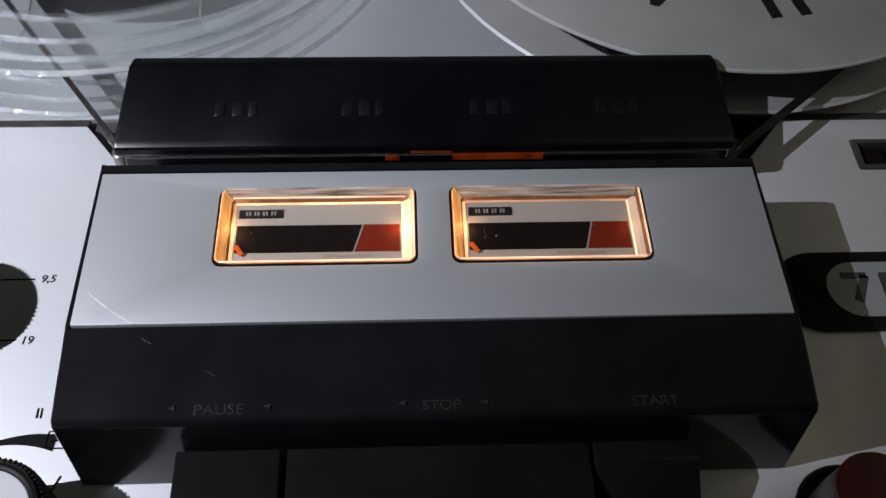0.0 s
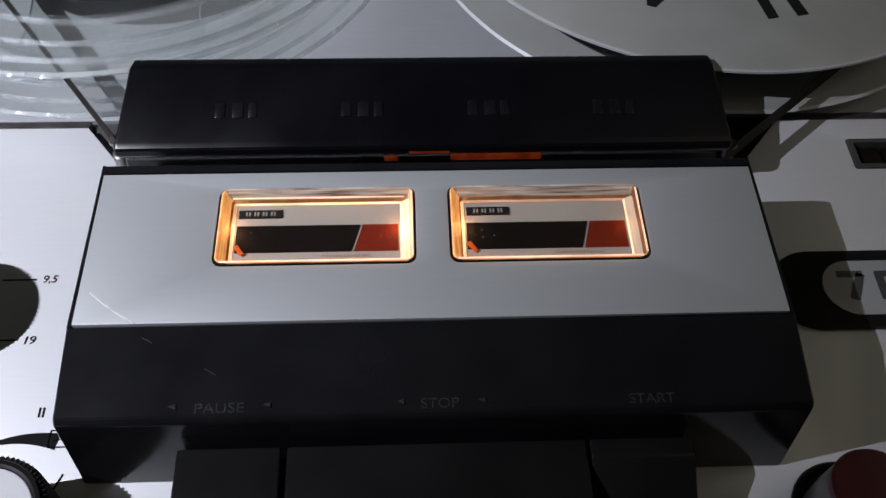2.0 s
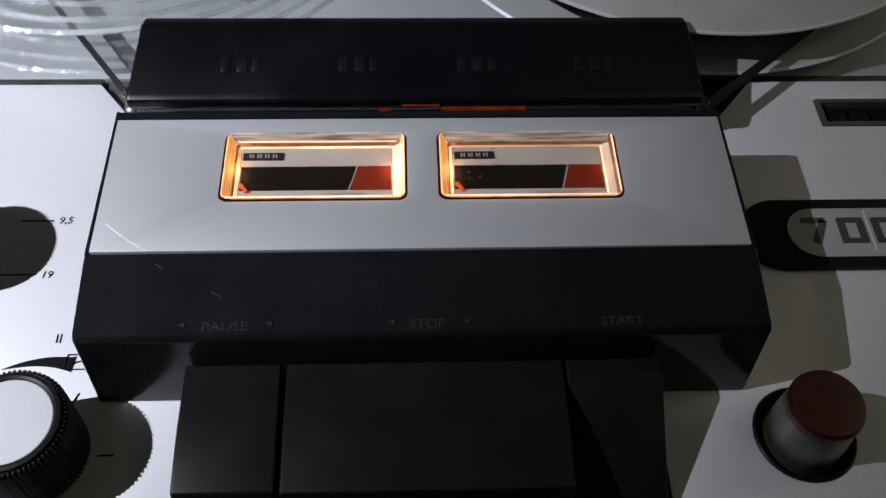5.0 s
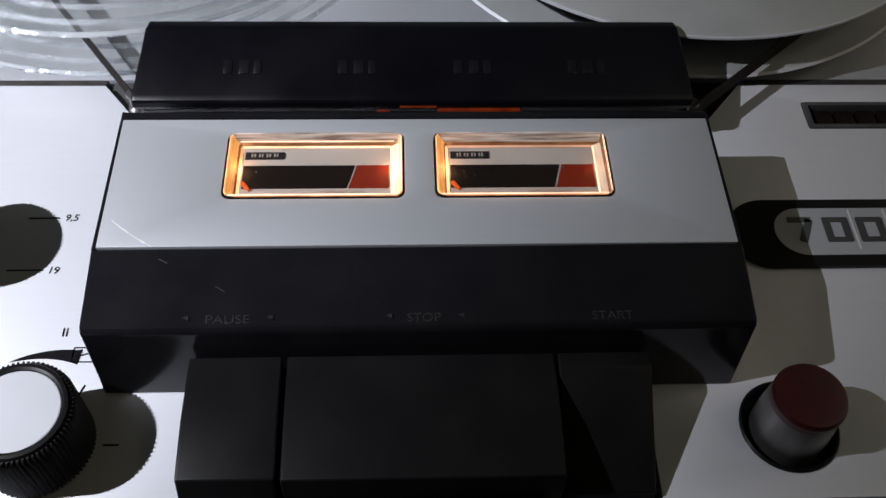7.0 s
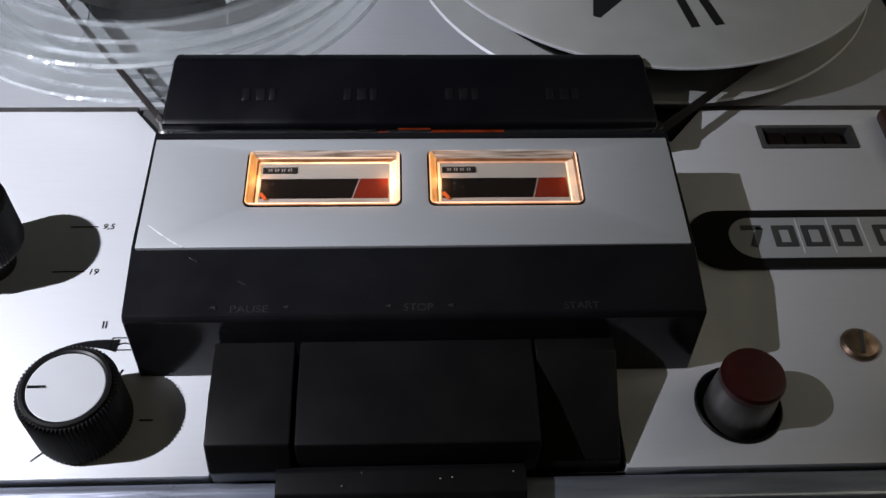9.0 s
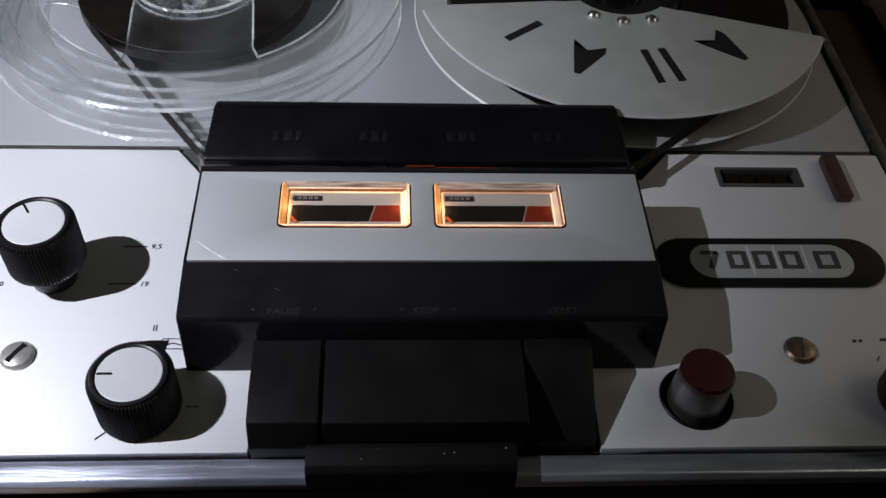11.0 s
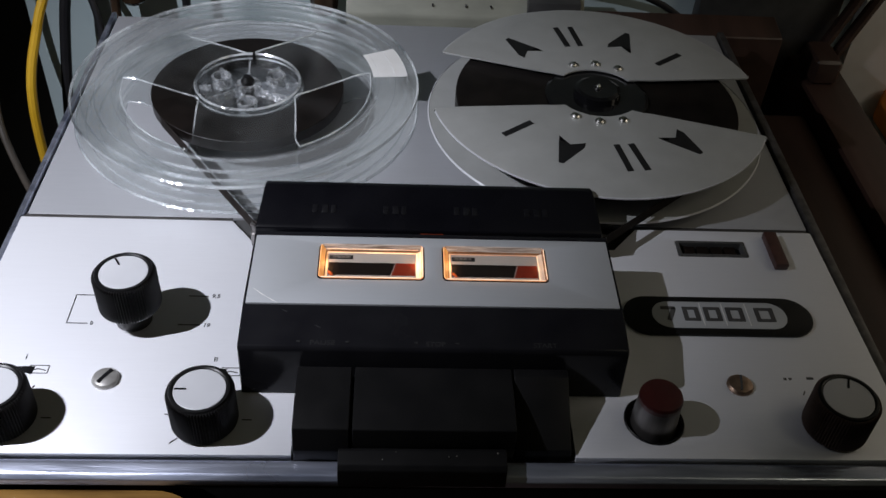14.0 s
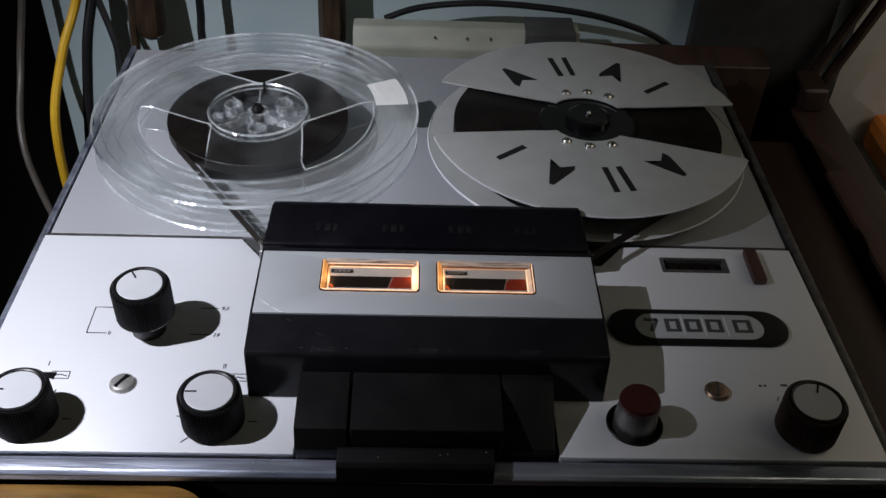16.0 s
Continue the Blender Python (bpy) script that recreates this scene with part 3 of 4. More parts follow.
for a in ((-0.147, 0.084, -0.156, 0.084), (-0.156, 0.084, -0.156, 0.067), (-0.156, 0.067, -0.147, 0.067), (-0.107, 0.0845, -0.0985, 0.0845), (-0.109, 0.067, -0.0995, 0.067)):
    on_deck("speed_line", bar(*a, 0.00035, 0.0), INK, "", panel)
for text, size, x, y, sl in (("9,5", 0.0031, -0.0953, 0.0845, 0.15), ("19", 0.0031, -0.0968, 0.0668, 0.15), ("0", 0.0028, -0.1455, 0.067, 0.0), ("II", 0.0036, -0.0898, 0.0475, 0.0), ("I", 0.0036, -0.1670, 0.0475, 0.0)):
    writing(text, size, x, y, Z0, INK, panel, slant=sl)
for cx in (-0.0885, -0.1660):
    dx = cx + 0.0885
    wedge = []
    for k in range(9):
        a = radians(118 - 36 * k / 8)
        wedge.append((cx + 0.0285 * math.cos(a), 0.014 + 0.0285 * math.sin(a)))
    for k in range(9):
        a, r = radians(82 + 36 * k / 8), 0.0245 + 0.0038 * k / 8
        wedge.append((cx + r * math.cos(a), 0.014 + r * math.sin(a)))
    on_deck("level_wedge", sheet(wedge[:-1], [], 0.0, 0.0002), INK, "", panel)
    icon = sheet(rounded(-0.0868 + dx, -0.0788 + dx, 0.0388, 0.0432, 0.0003, 2), [rounded(-0.0865 + dx, -0.0791 + dx, 0.0391, 0.0429, 0.0002, 2)], 0.0, 0.0002)
    bar(-0.0858 + dx, 0.0404, -0.0830 + dx, 0.0413, 0.0004, 0.0, icon), bar(-0.0830 + dx, 0.0413, -0.0798 + dx, 0.0404, 0.0004, 0.0, icon)
    bar(-0.0858 + dx, 0.0422, -0.0845 + dx, 0.0424, 0.0003, 0.0, icon)
    on_deck("meter_icon", icon, INK, "", panel)
    ticks = None
    for a in (0, 68, 112, 172, 222):
        c, s_ = math.cos(radians(a)), math.sin(radians(a))
        ticks = bar(cx + 0.0135 * c, 0.0165 + 0.0135 * s_, cx + 0.0172 * c, 0.0165 + 0.0172 * s_, 0.0004, 0.0, ticks)
    on_deck("dial_ticks", ticks, INK, "", panel)
ticks = bar(0.1500, 0.041, 0.1512, 0.041, 0.0012, 0.0)
bar(0.1522, 0.041, 0.1535, 0.0412, 0.0010, 0.0, ticks)
bar(0.1560, 0.0325, 0.1572, 0.0345, 0.0005, 0.0, ticks), bar(0.160, 0.0415, 0.163, 0.0415, 0.0012, 0.0, ticks)
on_deck("selector_marks", ticks, DUCT, "", panel)


def knob(x, y, pointer, label, lift=0.0, mat=BLACK_KNOB):
    low = 1.5 * lift if lift > 0 else 0.0
    k = on_deck("knob", lathe([(0.0126, 0.0005 + low), (0.0131, 0.0014 + low), (0.0131, 0.0207 + lift), (0.0125, 0.0215 + lift)], (x, y, 0), 144, 0.0009), mat, label)
    if lift > 0:
        on_deck("collar", lathe([(0.0076, 0.0), (0.0076, low), (0.0070, low + 0.001)], (x, y, 0), 48), BLACK_KNOB, "narrower black collar under the knob", k)
    on_deck("rim", lathe([(0.0115, 0.0214 + lift), (0.0118, 0.0218 + lift), (0.0115, 0.0223 + lift), (0.0107, 0.0224 + lift), (0.0101, 0.0221 + lift), (0.0100, 0.0214 + lift)], (x, y, 0), 48, closed=True), BLACK_SATIN, "", k)
    on_deck("cap", lathe([(0.0099, 0.0205 + lift), (0.0099, 0.0218 + lift), (0.0097, 0.0219 + lift)], (x, y, 0), 48), ALU_CAP, "satin aluminium cap", k)
    c, s_ = math.cos(radians(pointer)), math.sin(radians(pointer))
    on_deck("pointer", bar(x + 0.0050 * c, y + 0.0050 * s_, x + 0.0096 * c, y + 0.0096 * s_, 0.0007, 0.02185 + lift, None, 0.0003), INK, "", k)
    return k


knob(-0.1279, 0.0700, 122, "black fluted speed knob with aluminium cap", 0.0062)
knob(-0.0893, 0.0163, 180, "black fluted level knob with aluminium cap", -0.003)
knob(-0.1668, 0.0160, 180, "black fluted level knob with aluminium cap", -0.003)
knob(0.1632, 0.0160, 72, "black track selector knob, browned for warm haze, with aluminium cap", -0.003, WARM_HAZE_KNOB)
button = on_deck("record_button", lathe([(0.0092, -0.0044), (0.0092, 0.004), (0.0086, 0.0125), (0.0085, 0.0130)], (0.0896, 0.0183, 0), 40), GREY_SKIRT, "round grey record button")
on_deck("cap", lathe([(0.0086, 0.0130), (0.0087, 0.0152), (0.0082, 0.0164), (0.0070, 0.0167)], (0.0896, 0.0183, 0), 40), RED_CAP, "dark red cap", button)
on_deck("collar", lathe([(0.0119, -0.0044), (0.0122, 0.0004), (0.0118, 0.0008), (0.0112, 0.0002), (0.0110, -0.0044)], (0.0896, 0.0183, 0), 40, closed=True), BLACK_SATIN, "black collar", button)
for x, y, turn, mat, wide, label in ((-0.1322, 0.0362, 58, DOME, 0.0015, "bright slotted dome-head screw"), (0.1300, 0.0370, 80, COPPER, 0.0009, "dull coppery dome-head screw")):
    s_ = on_deck("screw", lathe([(0.0056, 0.0), (0.0056, 0.0008), (0.0048, 0.0017), (0.0030, 0.0023), (0.0012, 0.0025)], (x, y, 0), 32), mat, label)
    c, q = 0.0054 * math.cos(radians(turn)), 0.0054 * math.sin(radians(turn))
    on_deck("slot", bar(x - c * 0.72, y - q * 0.72, x + c * 0.72, y + q * 0.72, wide, 0.0010, None, 0.0017), INK if mat == DOME else DUCT, "", s_)

# counter, reset slider, model badge
counter = on_deck("counter", box(0.1225, 0.1545, 0.1185, 0.1275, -0.0044, -0.0035), BLACK_FLAT, "small dark tape counter window")
for k in range(4):
    on_deck("digit_wheel", box(0.1250 + 0.0068 * k, 0.1308 + 0.0068 * k, 0.1195, 0.1265, -0.0035, -0.0015, 0.0006), BAND, "dark digit wheel", counter)
on_deck("counter_frame", sheet(rounded(0.1214, 0.1556, 0.1176, 0.1284, 0.0006, 2), [rounded(0.1230, 0.1540, 0.1190, 0.1270, 0.0004, 2)], -0.0042, 0.0004, 0.0003), DUCT, "dull dark grey counter frame", counter)
on_deck("reset_slider", box(0.1655, 0.1722, 0.1085, 0.1325, 0.0, 0.0042, 0.0012), BROWN_SLIDE, "reddish brown reset slider")
badge = on_deck("badge", sheet(rounded(0.0868, 0.1735, 0.0648, 0.0882, 0.0116, 10), [], 0.0, 0.0016, 0.0005), BLACK_SATIN, "oval black badge with silver inlay")
on_deck("inlay", sheet(rounded(0.0998, 0.1614, 0.0683, 0.0846, 0.0080, 10), [], 0.0016, 0.0019, 0.0001), ALU_PLATE, "silver inlay", badge)
seven = bar(0.1042, 0.0804, 0.1108, 0.0804, 0.0018, 0.0019)
bar(0.1103, 0.0804, 0.1070, 0.0728, 0.0022, 0.0019, seven)
on_deck("badge_mark", seven, DUCT, "", badge)
for x, w in ((0.1140, 0.0074), (0.1236, 0.0078), (0.1338, 0.0080), (0.1470, 0.0088)):
    on_deck("badge_mark", sheet(rounded(x, x + w, 0.0726, 0.0812, 0.0004, 2), [rounded(x + 0.0021, x + w - 0.0021, 0.0743, 0.0795, 0.0002, 2)], 0.0019, 0.0021), DUCT, "", badge)
for x, d in ((0.0022, 0), (0.0123, 0), (0.0232, 0)):
    on_deck("badge_rule", bar(0.1203 + x, 0.0700, 0.1203 + x, 0.0838, 0.00035, 0.0019), WHITE, "", badge)

# ---- reels ----
LOW, TOP, RIM = 0.0048, 0.0215, 0.0925


def arc(cx, cy, r, a0, a1, n):
    return [(cx + r * math.cos(radians(a0 + (a1 - a0) * k / n)), cy + r * math.sin(radians(a0 + (a1 - a0) * k / n))) for k in range(n + 1)]


def spindle(x, y):
    on_deck("spindle", lathe([(0.016, -0.003), (0.016, LOW - 0.0005), (0.0038, LOW - 0.0004), (0.0036, 0.0225), (0.002, 0.0250)], (x, y, 0), 24), BLACK_SATIN, "dark reel spindle")


def vee_window(turn, half, inner, outer):
    """An opening between two broad parallel-sided spokes, pointed at the hub."""
    side = math.degrees(math.asin(half / outer))
    left, right = turn + 60 - side, turn - 60 + side
    tip = half / math.sin(radians(60))
    pts = arc(0, 0, outer, right + 2, left - 2, 18)
    for k in range(1, 6):
        u = k / 6
        d = outer * 0.985 * (1 - u) + tip * u
        a = turn + 60 - math.degrees(math.asin(min(1.0, half / max(d, half))))
        pts.append((d * math.cos(radians(a)), d * math.sin(radians(a))))
    pts += arc(0, 0, max(inner, tip), turn + 3, turn - 3, 2)
    for k in range(5, 0, -1):
        u = k / 6
        d = outer * 0.985 * (1 - u) + tip * u
        a = turn - 60 + math.degrees(math.asin(min(1.0, half / max(d, half))))
        pts.append((d * math.cos(radians(a)), d * math.sin(radians(a))))
    return pts


def clear_reel(x, y):
    r = tagged(thing("plastic_reel", (x, y, LOW)), "clear plastic seven-inch tape reel with dark tape", "tape reel")
    high = TOP - LOW
    windows = [vee_window(a, 0.0255, 0.0300, 0.0665) for a in (-25, 95, 215)]
    full = arc(0, 0, RIM, 0, 360, 96)[:-1]
    core, middle = arc(0, 0, 0.0275, 0, 360, 48)[:-1], arc(0, 0, 0.0690, 0, 360, 96)[:-1]
    for name, z in (("lower_flange", 0.0), ("upper_flange", high - 0.0014)):
        f = part(name, sheet(middle, [core, *windows], z, z + 0.0014), CLEAR, r, "clear plastic flange")
        f.visible_shadow = False
        part("flange_band", sheet(full, [middle], z, z + 0.0013), CLEAR_BAND, f, "cloudy clear outer band").visible_shadow = False
        for radius, w in ((RIM - 0.0002, 0.0009), (0.0868, 0.00018), (0.0800, 0.00025), (0.0712, 0.00022)):
            ring = lathe([(radius - w, z + 0.0004), (radius, z - 0.0003), (radius + w * 0.5, z + 0.0007), (radius, z + 0.0019), (radius - w, z + 0.0012)], (0, 0, 0), 96, 0, None, True)
            part("flange_ridge", ring, CLEAR_LINE if w > 0.0005 else CLEAR_EDGE, f, "").visible_shadow = False
        for w in windows:
            loop = [(px, py, z + 0.0007) for px, py in w] + [(w[0][0], w[0][1], z + 0.0007)]
            part("window_edge", tube(loop, 0.00052 if z else 0.0003, 6), CLEAR_LINE if z else CLEAR_EDGE, f, "").visible_shadow = False
    part("tape_pack", lathe([(0.0300, 0.0068), (0.0512, 0.0068), (0.0515, 0.0071), (0.0515, 0.0129), (0.0512, 0.0132), (0.0300, 0.0132)], (0, 0, 0), 96, 0, None, True), TAPE, r, "dark brown wound tape")
    hub = part("hub", lathe([(0.0270, 0.0012), (0.0283, 0.0012), (0.0285, high - 0.0008), (0.0280, high), (0.0270, high - 0.0004)], (0, 0, 0), 72, 0, None, True), CLEAR_HUB, r, "clear plastic hub")
    hub.visible_shadow = False
    for radius, z, w in ((0.0280, high + 0.0002, 0.0008), (0.0284, high - 0.0032, 0.0003)):
        part("hub_ring", lathe([(radius - w, z - 0.0004), (radius, z + 0.0005), (radius + w, z - 0.0004)], (0, 0, 0), 72, 0, None, True), CLEAR_LINE, hub).visible_shadow = False
    part("hub_web", lathe([(0.0055, 0.0086), (0.0270, 0.0080), (0.0270, 0.0090), (0.0055, 0.0096)], (0, 0, 0), 48, 0, None, True), CLEAR_HUB, hub).visible_shadow = False
    for k in range(3):
        a = radians(120 * k + 35)
        px, py = 0.0170 * math.cos(a), 0.0170 * math.sin(a)
        part("hub_tube", lathe([(0.0042, 0.0088), (0.0056, 0.0088), (0.0054, 0.0150), (0.0048, 0.0154), (0.0042, 0.0150)], (px, py, 0), 24, 0, None, True), CLEAR_CHIP, hub).visible_shadow = False
        part("hub_pit", lathe([(0.0002, 0.0094), (0.0038, 0.0094), (0.0036, 0.0099), (0.0002, 0.0099)], (px, py, 0), 20), BLACK_SATIN, hub, "dark hole in the hub")
        for side, r0, r1, z1 in ((60, 0.0065, 0.0265, 0.0140), (22, 0.0205, 0.0268, 0.0125), (-22, 0.0205, 0.0268, 0.0125)):
            fin = box(r0, r1, -0.0006, 0.0006, 0.0088, z1, 0.0002)
            fin.transform(Matrix.Rotation(a + radians(side), 4, "Z"))
            part("hub_rib", fin, CLEAR_CHIP, hub).visible_shadow = False
        tooth = box(0.0040, 0.0078, -0.0013, 0.0013, 0.0090, 0.0168, 0.0004)
        tooth.transform(Matrix.Rotation(a + radians(60), 4, "Z"))
        part("hub_tooth", tooth, CLEAR_CHIP, hub).visible_shadow = False
    part("hub_core", lathe([(0.0042, 0.0080), (0.0064, 0.0080), (0.0062, 0.0156), (0.0042, 0.0160)], (0, 0, 0), 24, 0, None, True), CLEAR_CHIP, hub).visible_shadow = False
    part("threading_slot", box(-0.0007, 0.0007, 0.0268, 0.0288, high - 0.0060, high + 0.0009), BLACK_SATIN, hub, "dark threading slot in the hub wall")
    sticker = sheet(arc(0, 0, 0.0870, 6, 26, 8) + arc(0, 0, 0.0680, 26, 6, 8), [], high, high + 0.0002)
    part("sticker", sticker, LABEL, r, "white paper sticker")
    return r


def metal_reel(x, y, turn):
    """turn: the heading of the dark gap that runs across the reel."""
    r = tagged(thing("metal_reel", (x, y, LOW)), "metal tape reel with two broad aluminium segments and dark tape", "tape reel")
    high = TOP - LOW
    spin = Matrix.Rotation(radians(turn), 4, "Z")
    part("lower_flange", lathe([(0.004, 0.0), (RIM, 0.0), (RIM + 0.0003, 0.0005), (RIM, 0.001), (0.004, 0.001)], (0, 0, 0), 96, 0, None, True), REEL_METAL, r, "satin aluminium flange")
    for half in (0, 180):
        pts = arc(0, 0, RIM, 19, 161, 60)
        pts += arc(-RIM * 0.93, 0.0305, 0.0022, 150, 260, 5)
        pts += [(-0.0300, 0.0172), (-0.0240, 0.0166)] + arc(0, 0, 0.0235, 140, 40, 16) + [(0.0240, 0.0166), (0.0300, 0.0172)]
        pts += arc(RIM * 0.93, 0.0305, 0.0022, 280, 390, 5)
        own = sheet(pts, [], high - 0.0010, high, 0.0002)
        own.transform(spin @ Matrix.Rotation(radians(half), 4, "Z"))
        seg = part("upper_flange", own, REEL_METAL, r, "satin aluminium flange segment")
        edge = [(px, py, high - 0.0006) for px, py in arc(0, 0, RIM, 20, 160, 40)]
        edge = tube(edge, 0.0006, 6)
        edge.transform(spin @ Matrix.Rotation(radians(half), 4, "Z"))
        part("rolled_edge", edge, ALU_CAP, seg, "bright rolled rim")
        for a in (64, 90, 116):
            b = radians(a + half + turn)
            part("rivet", lathe([(0.0027, 0.0), (0.0026, 0.0009), (0.0018, 0.0017), (0.0006, 0.0020)], (0.0290 * math.cos(b), 0.0290 * math.sin(b), high), 16), STEEL, seg, "domed silver rivet")
        for kind, a in (("bar", 44), ("wedge", 73), ("pair", 104), ("wedge", 136)):
            if kind == "bar":
                own = bar(0.0500, 0, 0.0700, 0, 0.0036, high)
            elif kind == "wedge":
                own = sheet([(0.0490, -0.0074), (0.0530, -0.0066), (0.0545, 0.0), (0.0500, 0.0068), (0.0540, 0.0074), (0.0715, 0.0012), (0.0715, -0.0014)], [], high, high + 0.0002)
            else:
                own = bar(0.0490, -0.0042, 0.0715, -0.0036, 0.0032, high)
                bar(0.0490, 0.0036, 0.0715, 0.0054, 0.0034, high, own)
            own.transform(spin @ Matrix.Rotation(radians(a + half), 4, "Z"))
            part("cut_mark", own, BLACK_FLAT, seg, "")
    part("rolled_rim", lathe([(RIM - 0.0006, 0.0005), (RIM, -0.0002), (RIM + 0.0007, 0.0005), (RIM, 0.0013)], (0, 0, 0), 120, 0, None, True), ALU_CAP, r, "bright rolled rim of the lower flange")
    part("tape_pack", lathe([(0.028, 0.0030), (0.0776, 0.0030), (0.0780, 0.0034), (0.0780, 0.0126), (0.0776, 0.0130), (0.028, 0.0130)], (0, 0, 0), 96, 0, None, True), TAPE, r, "dark brown wound tape")
    part("hub", lathe([(0.0285, 0.001), (0.0285, high - 0.0024), (0.0270, high - 0.0018), (0.0130, high - 0.0016), (0.0125, high + 0.0020), (0.0105, high + 0.0030), (0.0020, high + 0.0026)], (0, 0, 0), 48), BLACK_GLOSS, r, "black plastic hub with clamp")
    part("spindle_tip", lathe([(0.0014, high + 0.002), (0.0014, high + 0.0042), (0.0008, high + 0.0048)], (0, 0, 0), 16), STEEL, r, "")
    return r


LX, RX, RY = -0.0972, 0.0940, 0.2270
spindle(LX, RY), spindle(RX, RY)
clear_reel(LX, RY + 0.001)
metal_reel(RX, RY, -6)


def strand(x, y, cx, cy, radius, side, rise, label):
    """Tape from the guide at (x, y) to where it meets the wound pack."""
    d = Vector((cx - x, cy - y))
    a = math.atan2(d.y, d.x) + side * math.asin(radius / d.length)
    far = math.sqrt(d.length ** 2 - radius ** 2)
    own = bmesh.new()
    p, q = (x, y), (x + far * math.cos(a), y + far * math.sin(a))
    n = Vector((-math.sin(a), math.cos(a))) * 0.0001
    lo, hi = LOW + 0.0028, LOW + 0.0091
    vs = [own.verts.new((px + s_ * n.x, py + s_ * n.y, z)) for px, py, up in ((*p, 0.0), (*q, rise)) for s_ in (-1, 1) for z in (lo + up, hi + up)]
    bmesh.ops.convex_hull(own, input=vs)
    return tagged(part("tape_strand", own, RIBBON), label, "tape")


strand(-0.0800, 0.1180, LX, RY + 0.001, 0.0515, 1, 0.0040, "strand of brown tape running into the head cover")
strand(0.0800, 0.1130, RX, RY, 0.0780, -1, 0.0, "strand of brown tape leaving the head cover")
for x, y in ((-0.0815, 0.1200), (0.0815, 0.1160)):
    on_deck("tape_guide", lathe([(0.0022, 0.0), (0.0022, 0.0075), (0.0014, 0.0080), (0.0014, 0.0120), (0.0020, 0.0122), (0.0018, 0.0130)], (x, y, 0), 20), GREY_SKIRT, "small dull metal tape guide")

# ---- behind and beside ----
plank = tagged(part("pale_plank", along_x([(0.372, TABLE), (0.398, TABLE), (0.398, -0.009), (0.392, -0.002), (0.380, -0.002), (0.372, -0.015)], -0.052, 0.112, 0.002), PALE_PLANK), "pale grey-green plank standing behind the recorder", "plank")
tagged(part("dark_band", box(0.072, 0.108, 0.3700, 0.3995, -0.060, -0.0005, 0.001), DUCT, plank), "dark band round the plank")


for x in (0.007, 0.030, 0.047):
    part("nail_hole", box(x - 0.0006, x + 0.0006, 0.3745, 0.3780, -0.0082, -0.0070, 0.0003), DUCT, plank, "small dark nail hole")


def cord(name, pts, r, mat, label, category="cable"):
    return tagged(part(name, tube(pts, r), mat), label, category)


cord("yellow_cable", [(-0.245, 0.41, 0.35), (-0.247, 0.40, 0.02), (-0.262, 0.375, -0.03), (-0.269, 0.35, -0.075), (-0.270, 0.345, -0.16), (-0.25, 0.35, -0.755)], 0.0034, YELLOW, "bright yellow cable hanging beside the recorder")
cord("tan_cable", [(-0.285, 0.41, 0.35), (-0.288, 0.40, 0.02), (-0.294, 0.375, -0.04), (-0.287, 0.33, -0.085), (-0.260, 0.30, -0.16), (-0.25, 0.33, -0.755)], 0.0026, TAN, "dull tan cable hanging beside the recorder")
cord("black_cable", [(-0.240, 0.42, 0.35), (-0.240, 0.41, 0.02), (-0.250, 0.39, -0.04), (-0.262, 0.37, -0.16), (-0.27, 0.36, -0.755)], 0.0038, CABLE, "black cable hanging against the pale wall")
cord("black_cable", [(-0.243, 0.415, 0.35), (-0.241, 0.405, 0.02), (-0.226, 0.39, -0.035), (-0.226, 0.375, -0.08), (-0.235, 0.37, -0.16), (-0.24, 0.37, -0.755)], 0.0026, CABLE, "thin black cable hanging against the pale wall")
cord("brown_cable", [(-0.214, 0.42, 0.35), (-0.214, 0.41, 0.02), (-0.216, 0.40, -0.04), (-0.212, 0.385, TABLE + 0.004)], 0.0035, LEATHER, "brown cable hanging against the pale wall")
cord("black_cable", [(-0.165, 0.41, 0.35), (-0.165, 0.405, 0.0), (-0.166, 0.403, -0.020), (-0.166, 0.402, -0.030)], 0.0030, CABLE, "black cable end hanging against the pale wall")
cord("black_cable", [(-0.030, 0.40, -0.006), (0.0, 0.405, 0.002), (0.055, 0.405, 0.006), (0.130, 0.40, 0.0), (0.185, 0.40, -0.022), (0.215, 0.39, -0.060), (0.225, 0.38, TABLE + 0.002)], 0.0024, CABLE, "black cable arching over the pale plank")
for x, z in ((-0.203, -0.030), (-0.069, -0.033)):
    cord("tool_handle", [(x, 0.415, 0.40), (x, 0.41, 0.02), (x, 0.406, z + 0.012), (x, 0.405, z + 0.004), (x, 0.405, z)], [0.010, 0.0105, 0.0105, 0.009, 0.003], LEATHER, "glossy brown handle hanging on the wall", "handle")

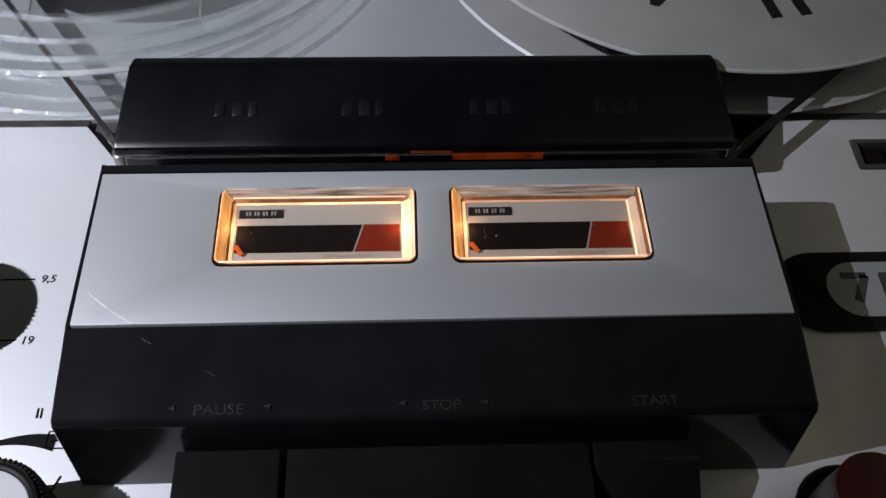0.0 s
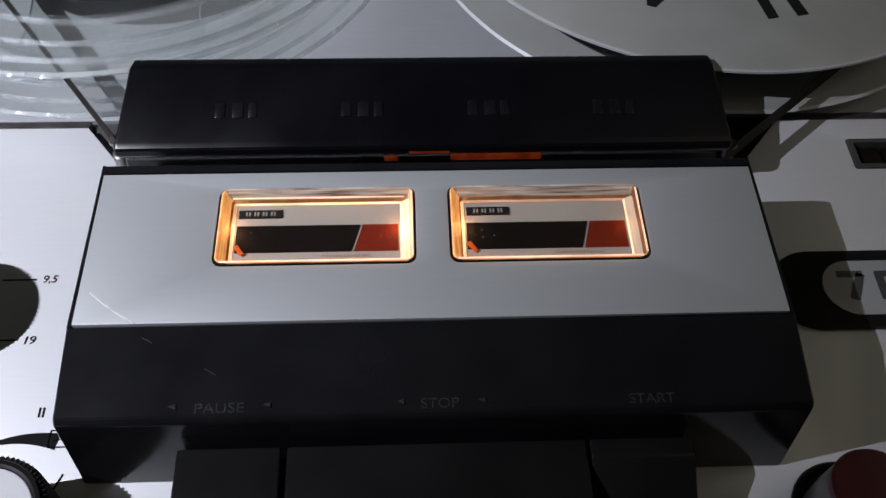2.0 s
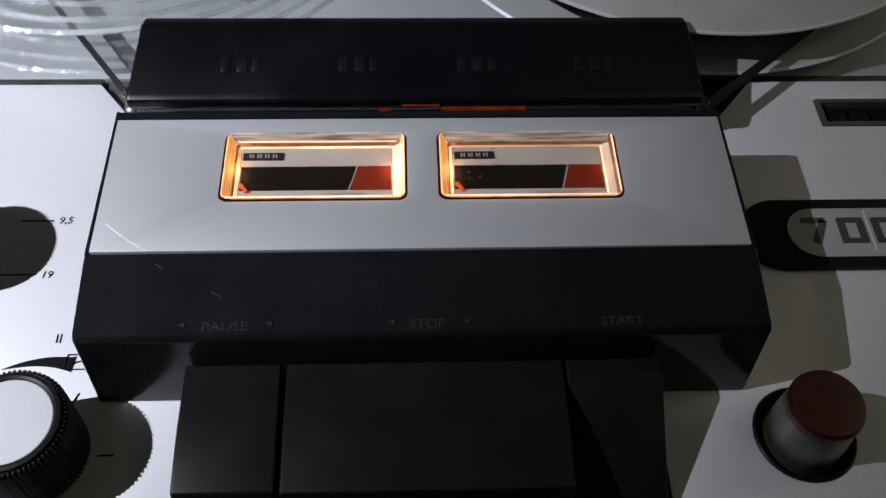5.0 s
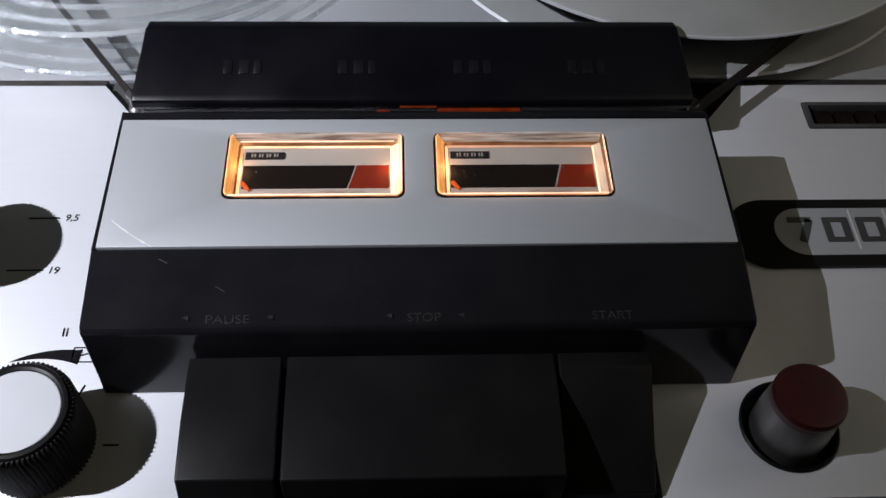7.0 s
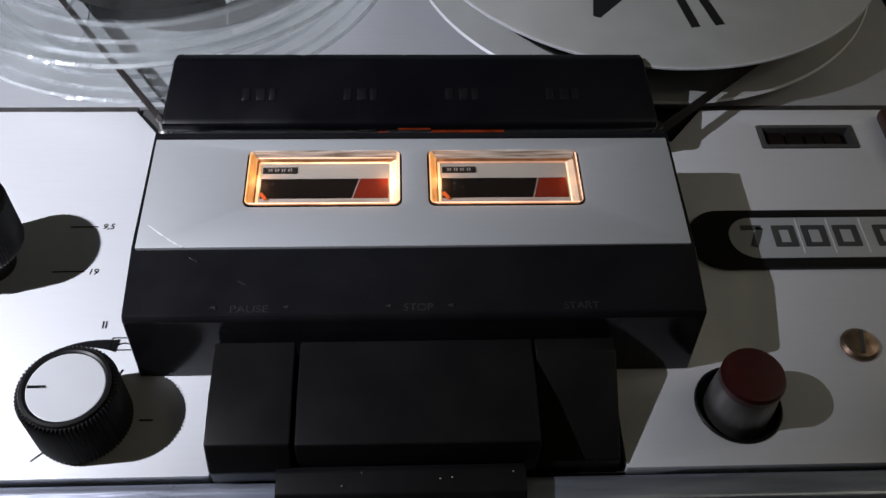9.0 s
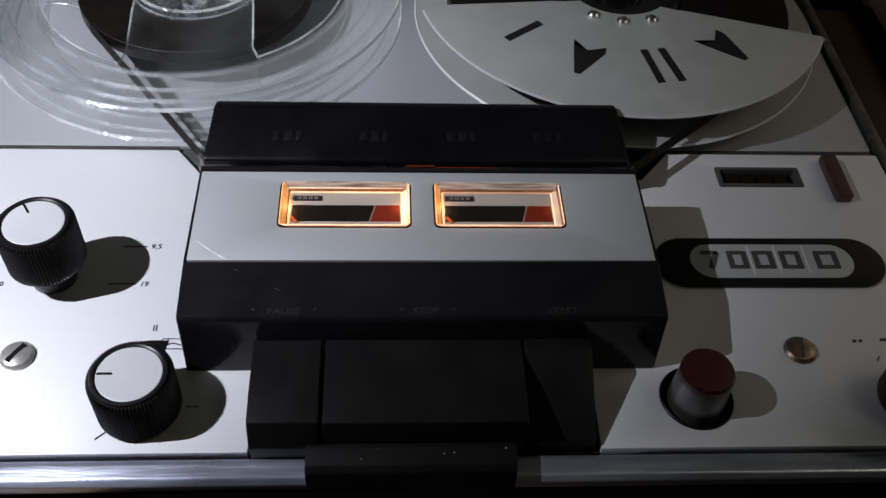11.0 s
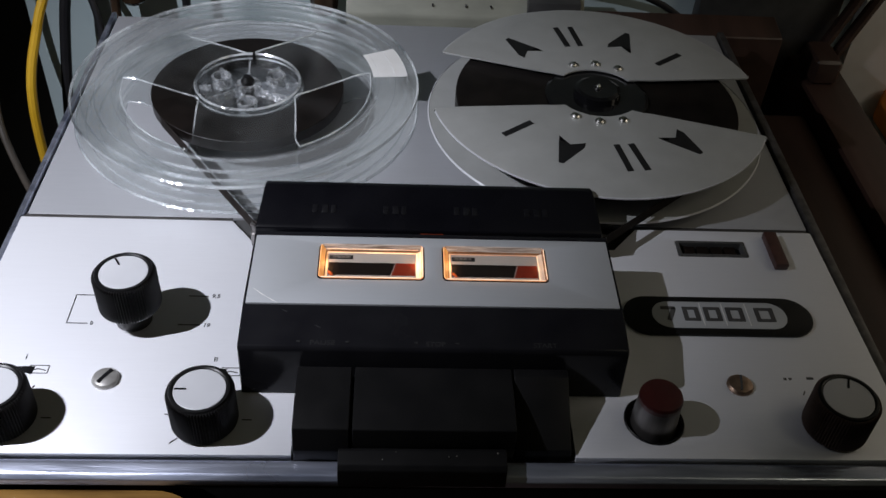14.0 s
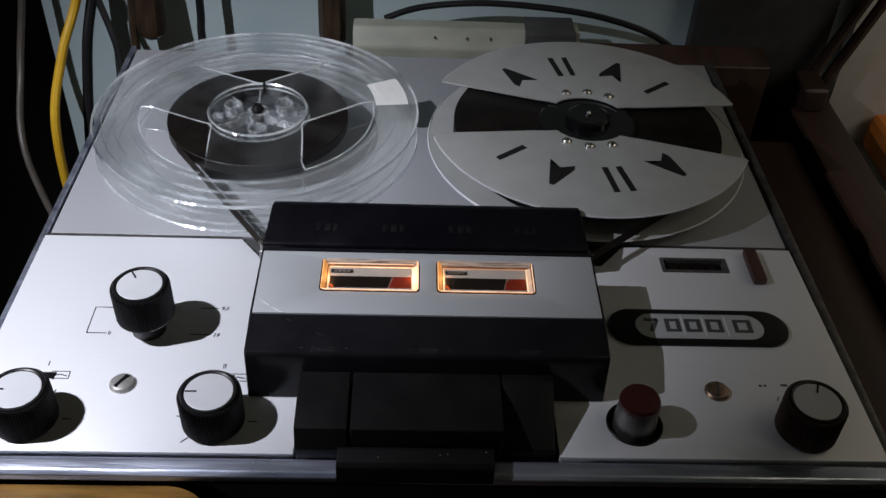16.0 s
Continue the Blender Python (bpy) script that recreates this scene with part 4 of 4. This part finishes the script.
tagged(part("brown_plank", along_x([(0.360, TABLE), (0.385, TABLE), (0.385, -0.012), (0.360, -0.016)], 0.114, 0.250, 0.002), WOOD_DARK), "dull brown wooden block behind the recorder", "plank")
# Slab for the lit part of the case front; corner follows a shadow's edge
corner = rounded(-0.214, -0.083, -0.080, -0.0105, 0.022, 10)
tagged(part("lit_case_slab", sheet(corner, [], TABLE, -0.0075, 0.0015), WOOD_CASE), "added yellow wooden slab standing for the lit left of the case front", "board")
# Dark sheet added where the lamp's light falls off along the wall
slab("wall_shade_sheet", 0.205, 0.312, 0.416, 0.4295, TABLE + 0.001, 0.9, DUCT, "dark grey sheet standing for the dim stretch of the wall", "cupboard side", 0.002)
rail = tagged(part("side_rail", box(0.283, 0.318, -0.24, 0.425, TABLE, -0.060, 0.006), WOOD_DARK), "dark brown wooden rail along the shelf", "rail")
for x in (0.293, 0.307):
    tagged(part("wooden_post", tube([(x - 0.003, 0.405, -0.080), (x + 0.030, 0.405, 0.012), (x + 0.25, 0.405, 0.62)], 0.0045, 8), WOOD_DARK), "slim dark brown wooden rod leaning by the wall", "rod", "leaning rods")
part("lower_board", box(0.236, 0.2815, -0.24, 0.355, TABLE, -0.074, 0.004), WOOD_DARK, rail, "lower dark brown board of the rail")
tagged(part("rail_bracket", box(0.286, 0.306, 0.372, 0.404, -0.060, -0.040, 0.005, None, 3), WOOD_DARK), "rounded dark wooden bracket on the rail", "bracket")
# White sheet added over the blue wall to carry its extra light
slab("lit_wall_sheet", 0.330, 0.80, 0.418, 0.4295, TABLE + 0.004, 0.9, LABEL, "white sheet standing for the brighter lit stretch of the wall", "panel", 0.001)
slab("side_board", 0.345, 0.88, -0.24, 0.425, TABLE, TABLE + 0.004, WALL_BLUE, "pale blue painted board beyond the rail", "board", 0.001)
tagged(part("orange_box", box(0.366, 0.45, 0.345, 0.415, TABLE + 0.004, -0.083, 0.008, None, 3), ORANGE), "orange plastic box on the pale board", "box")

# dust on the dark keys
for k in range(8):
    x, y = random.uniform(-0.034, 0.026), random.choice((random.uniform(-0.008, -0.003), random.uniform(0.004, 0.026)))
    z = 0.0076 if y < 0 else 0.0172
    if y > 0 and not -0.029 < x < 0.029:
        continue
    r = random.uniform(0.00008, 0.0002)
    on_deck("dust_speck", box(x - r, x + r * 1.6, y - r, y + r, z, z + 0.0003, 0.00005), DUST, "pale speck of dust")
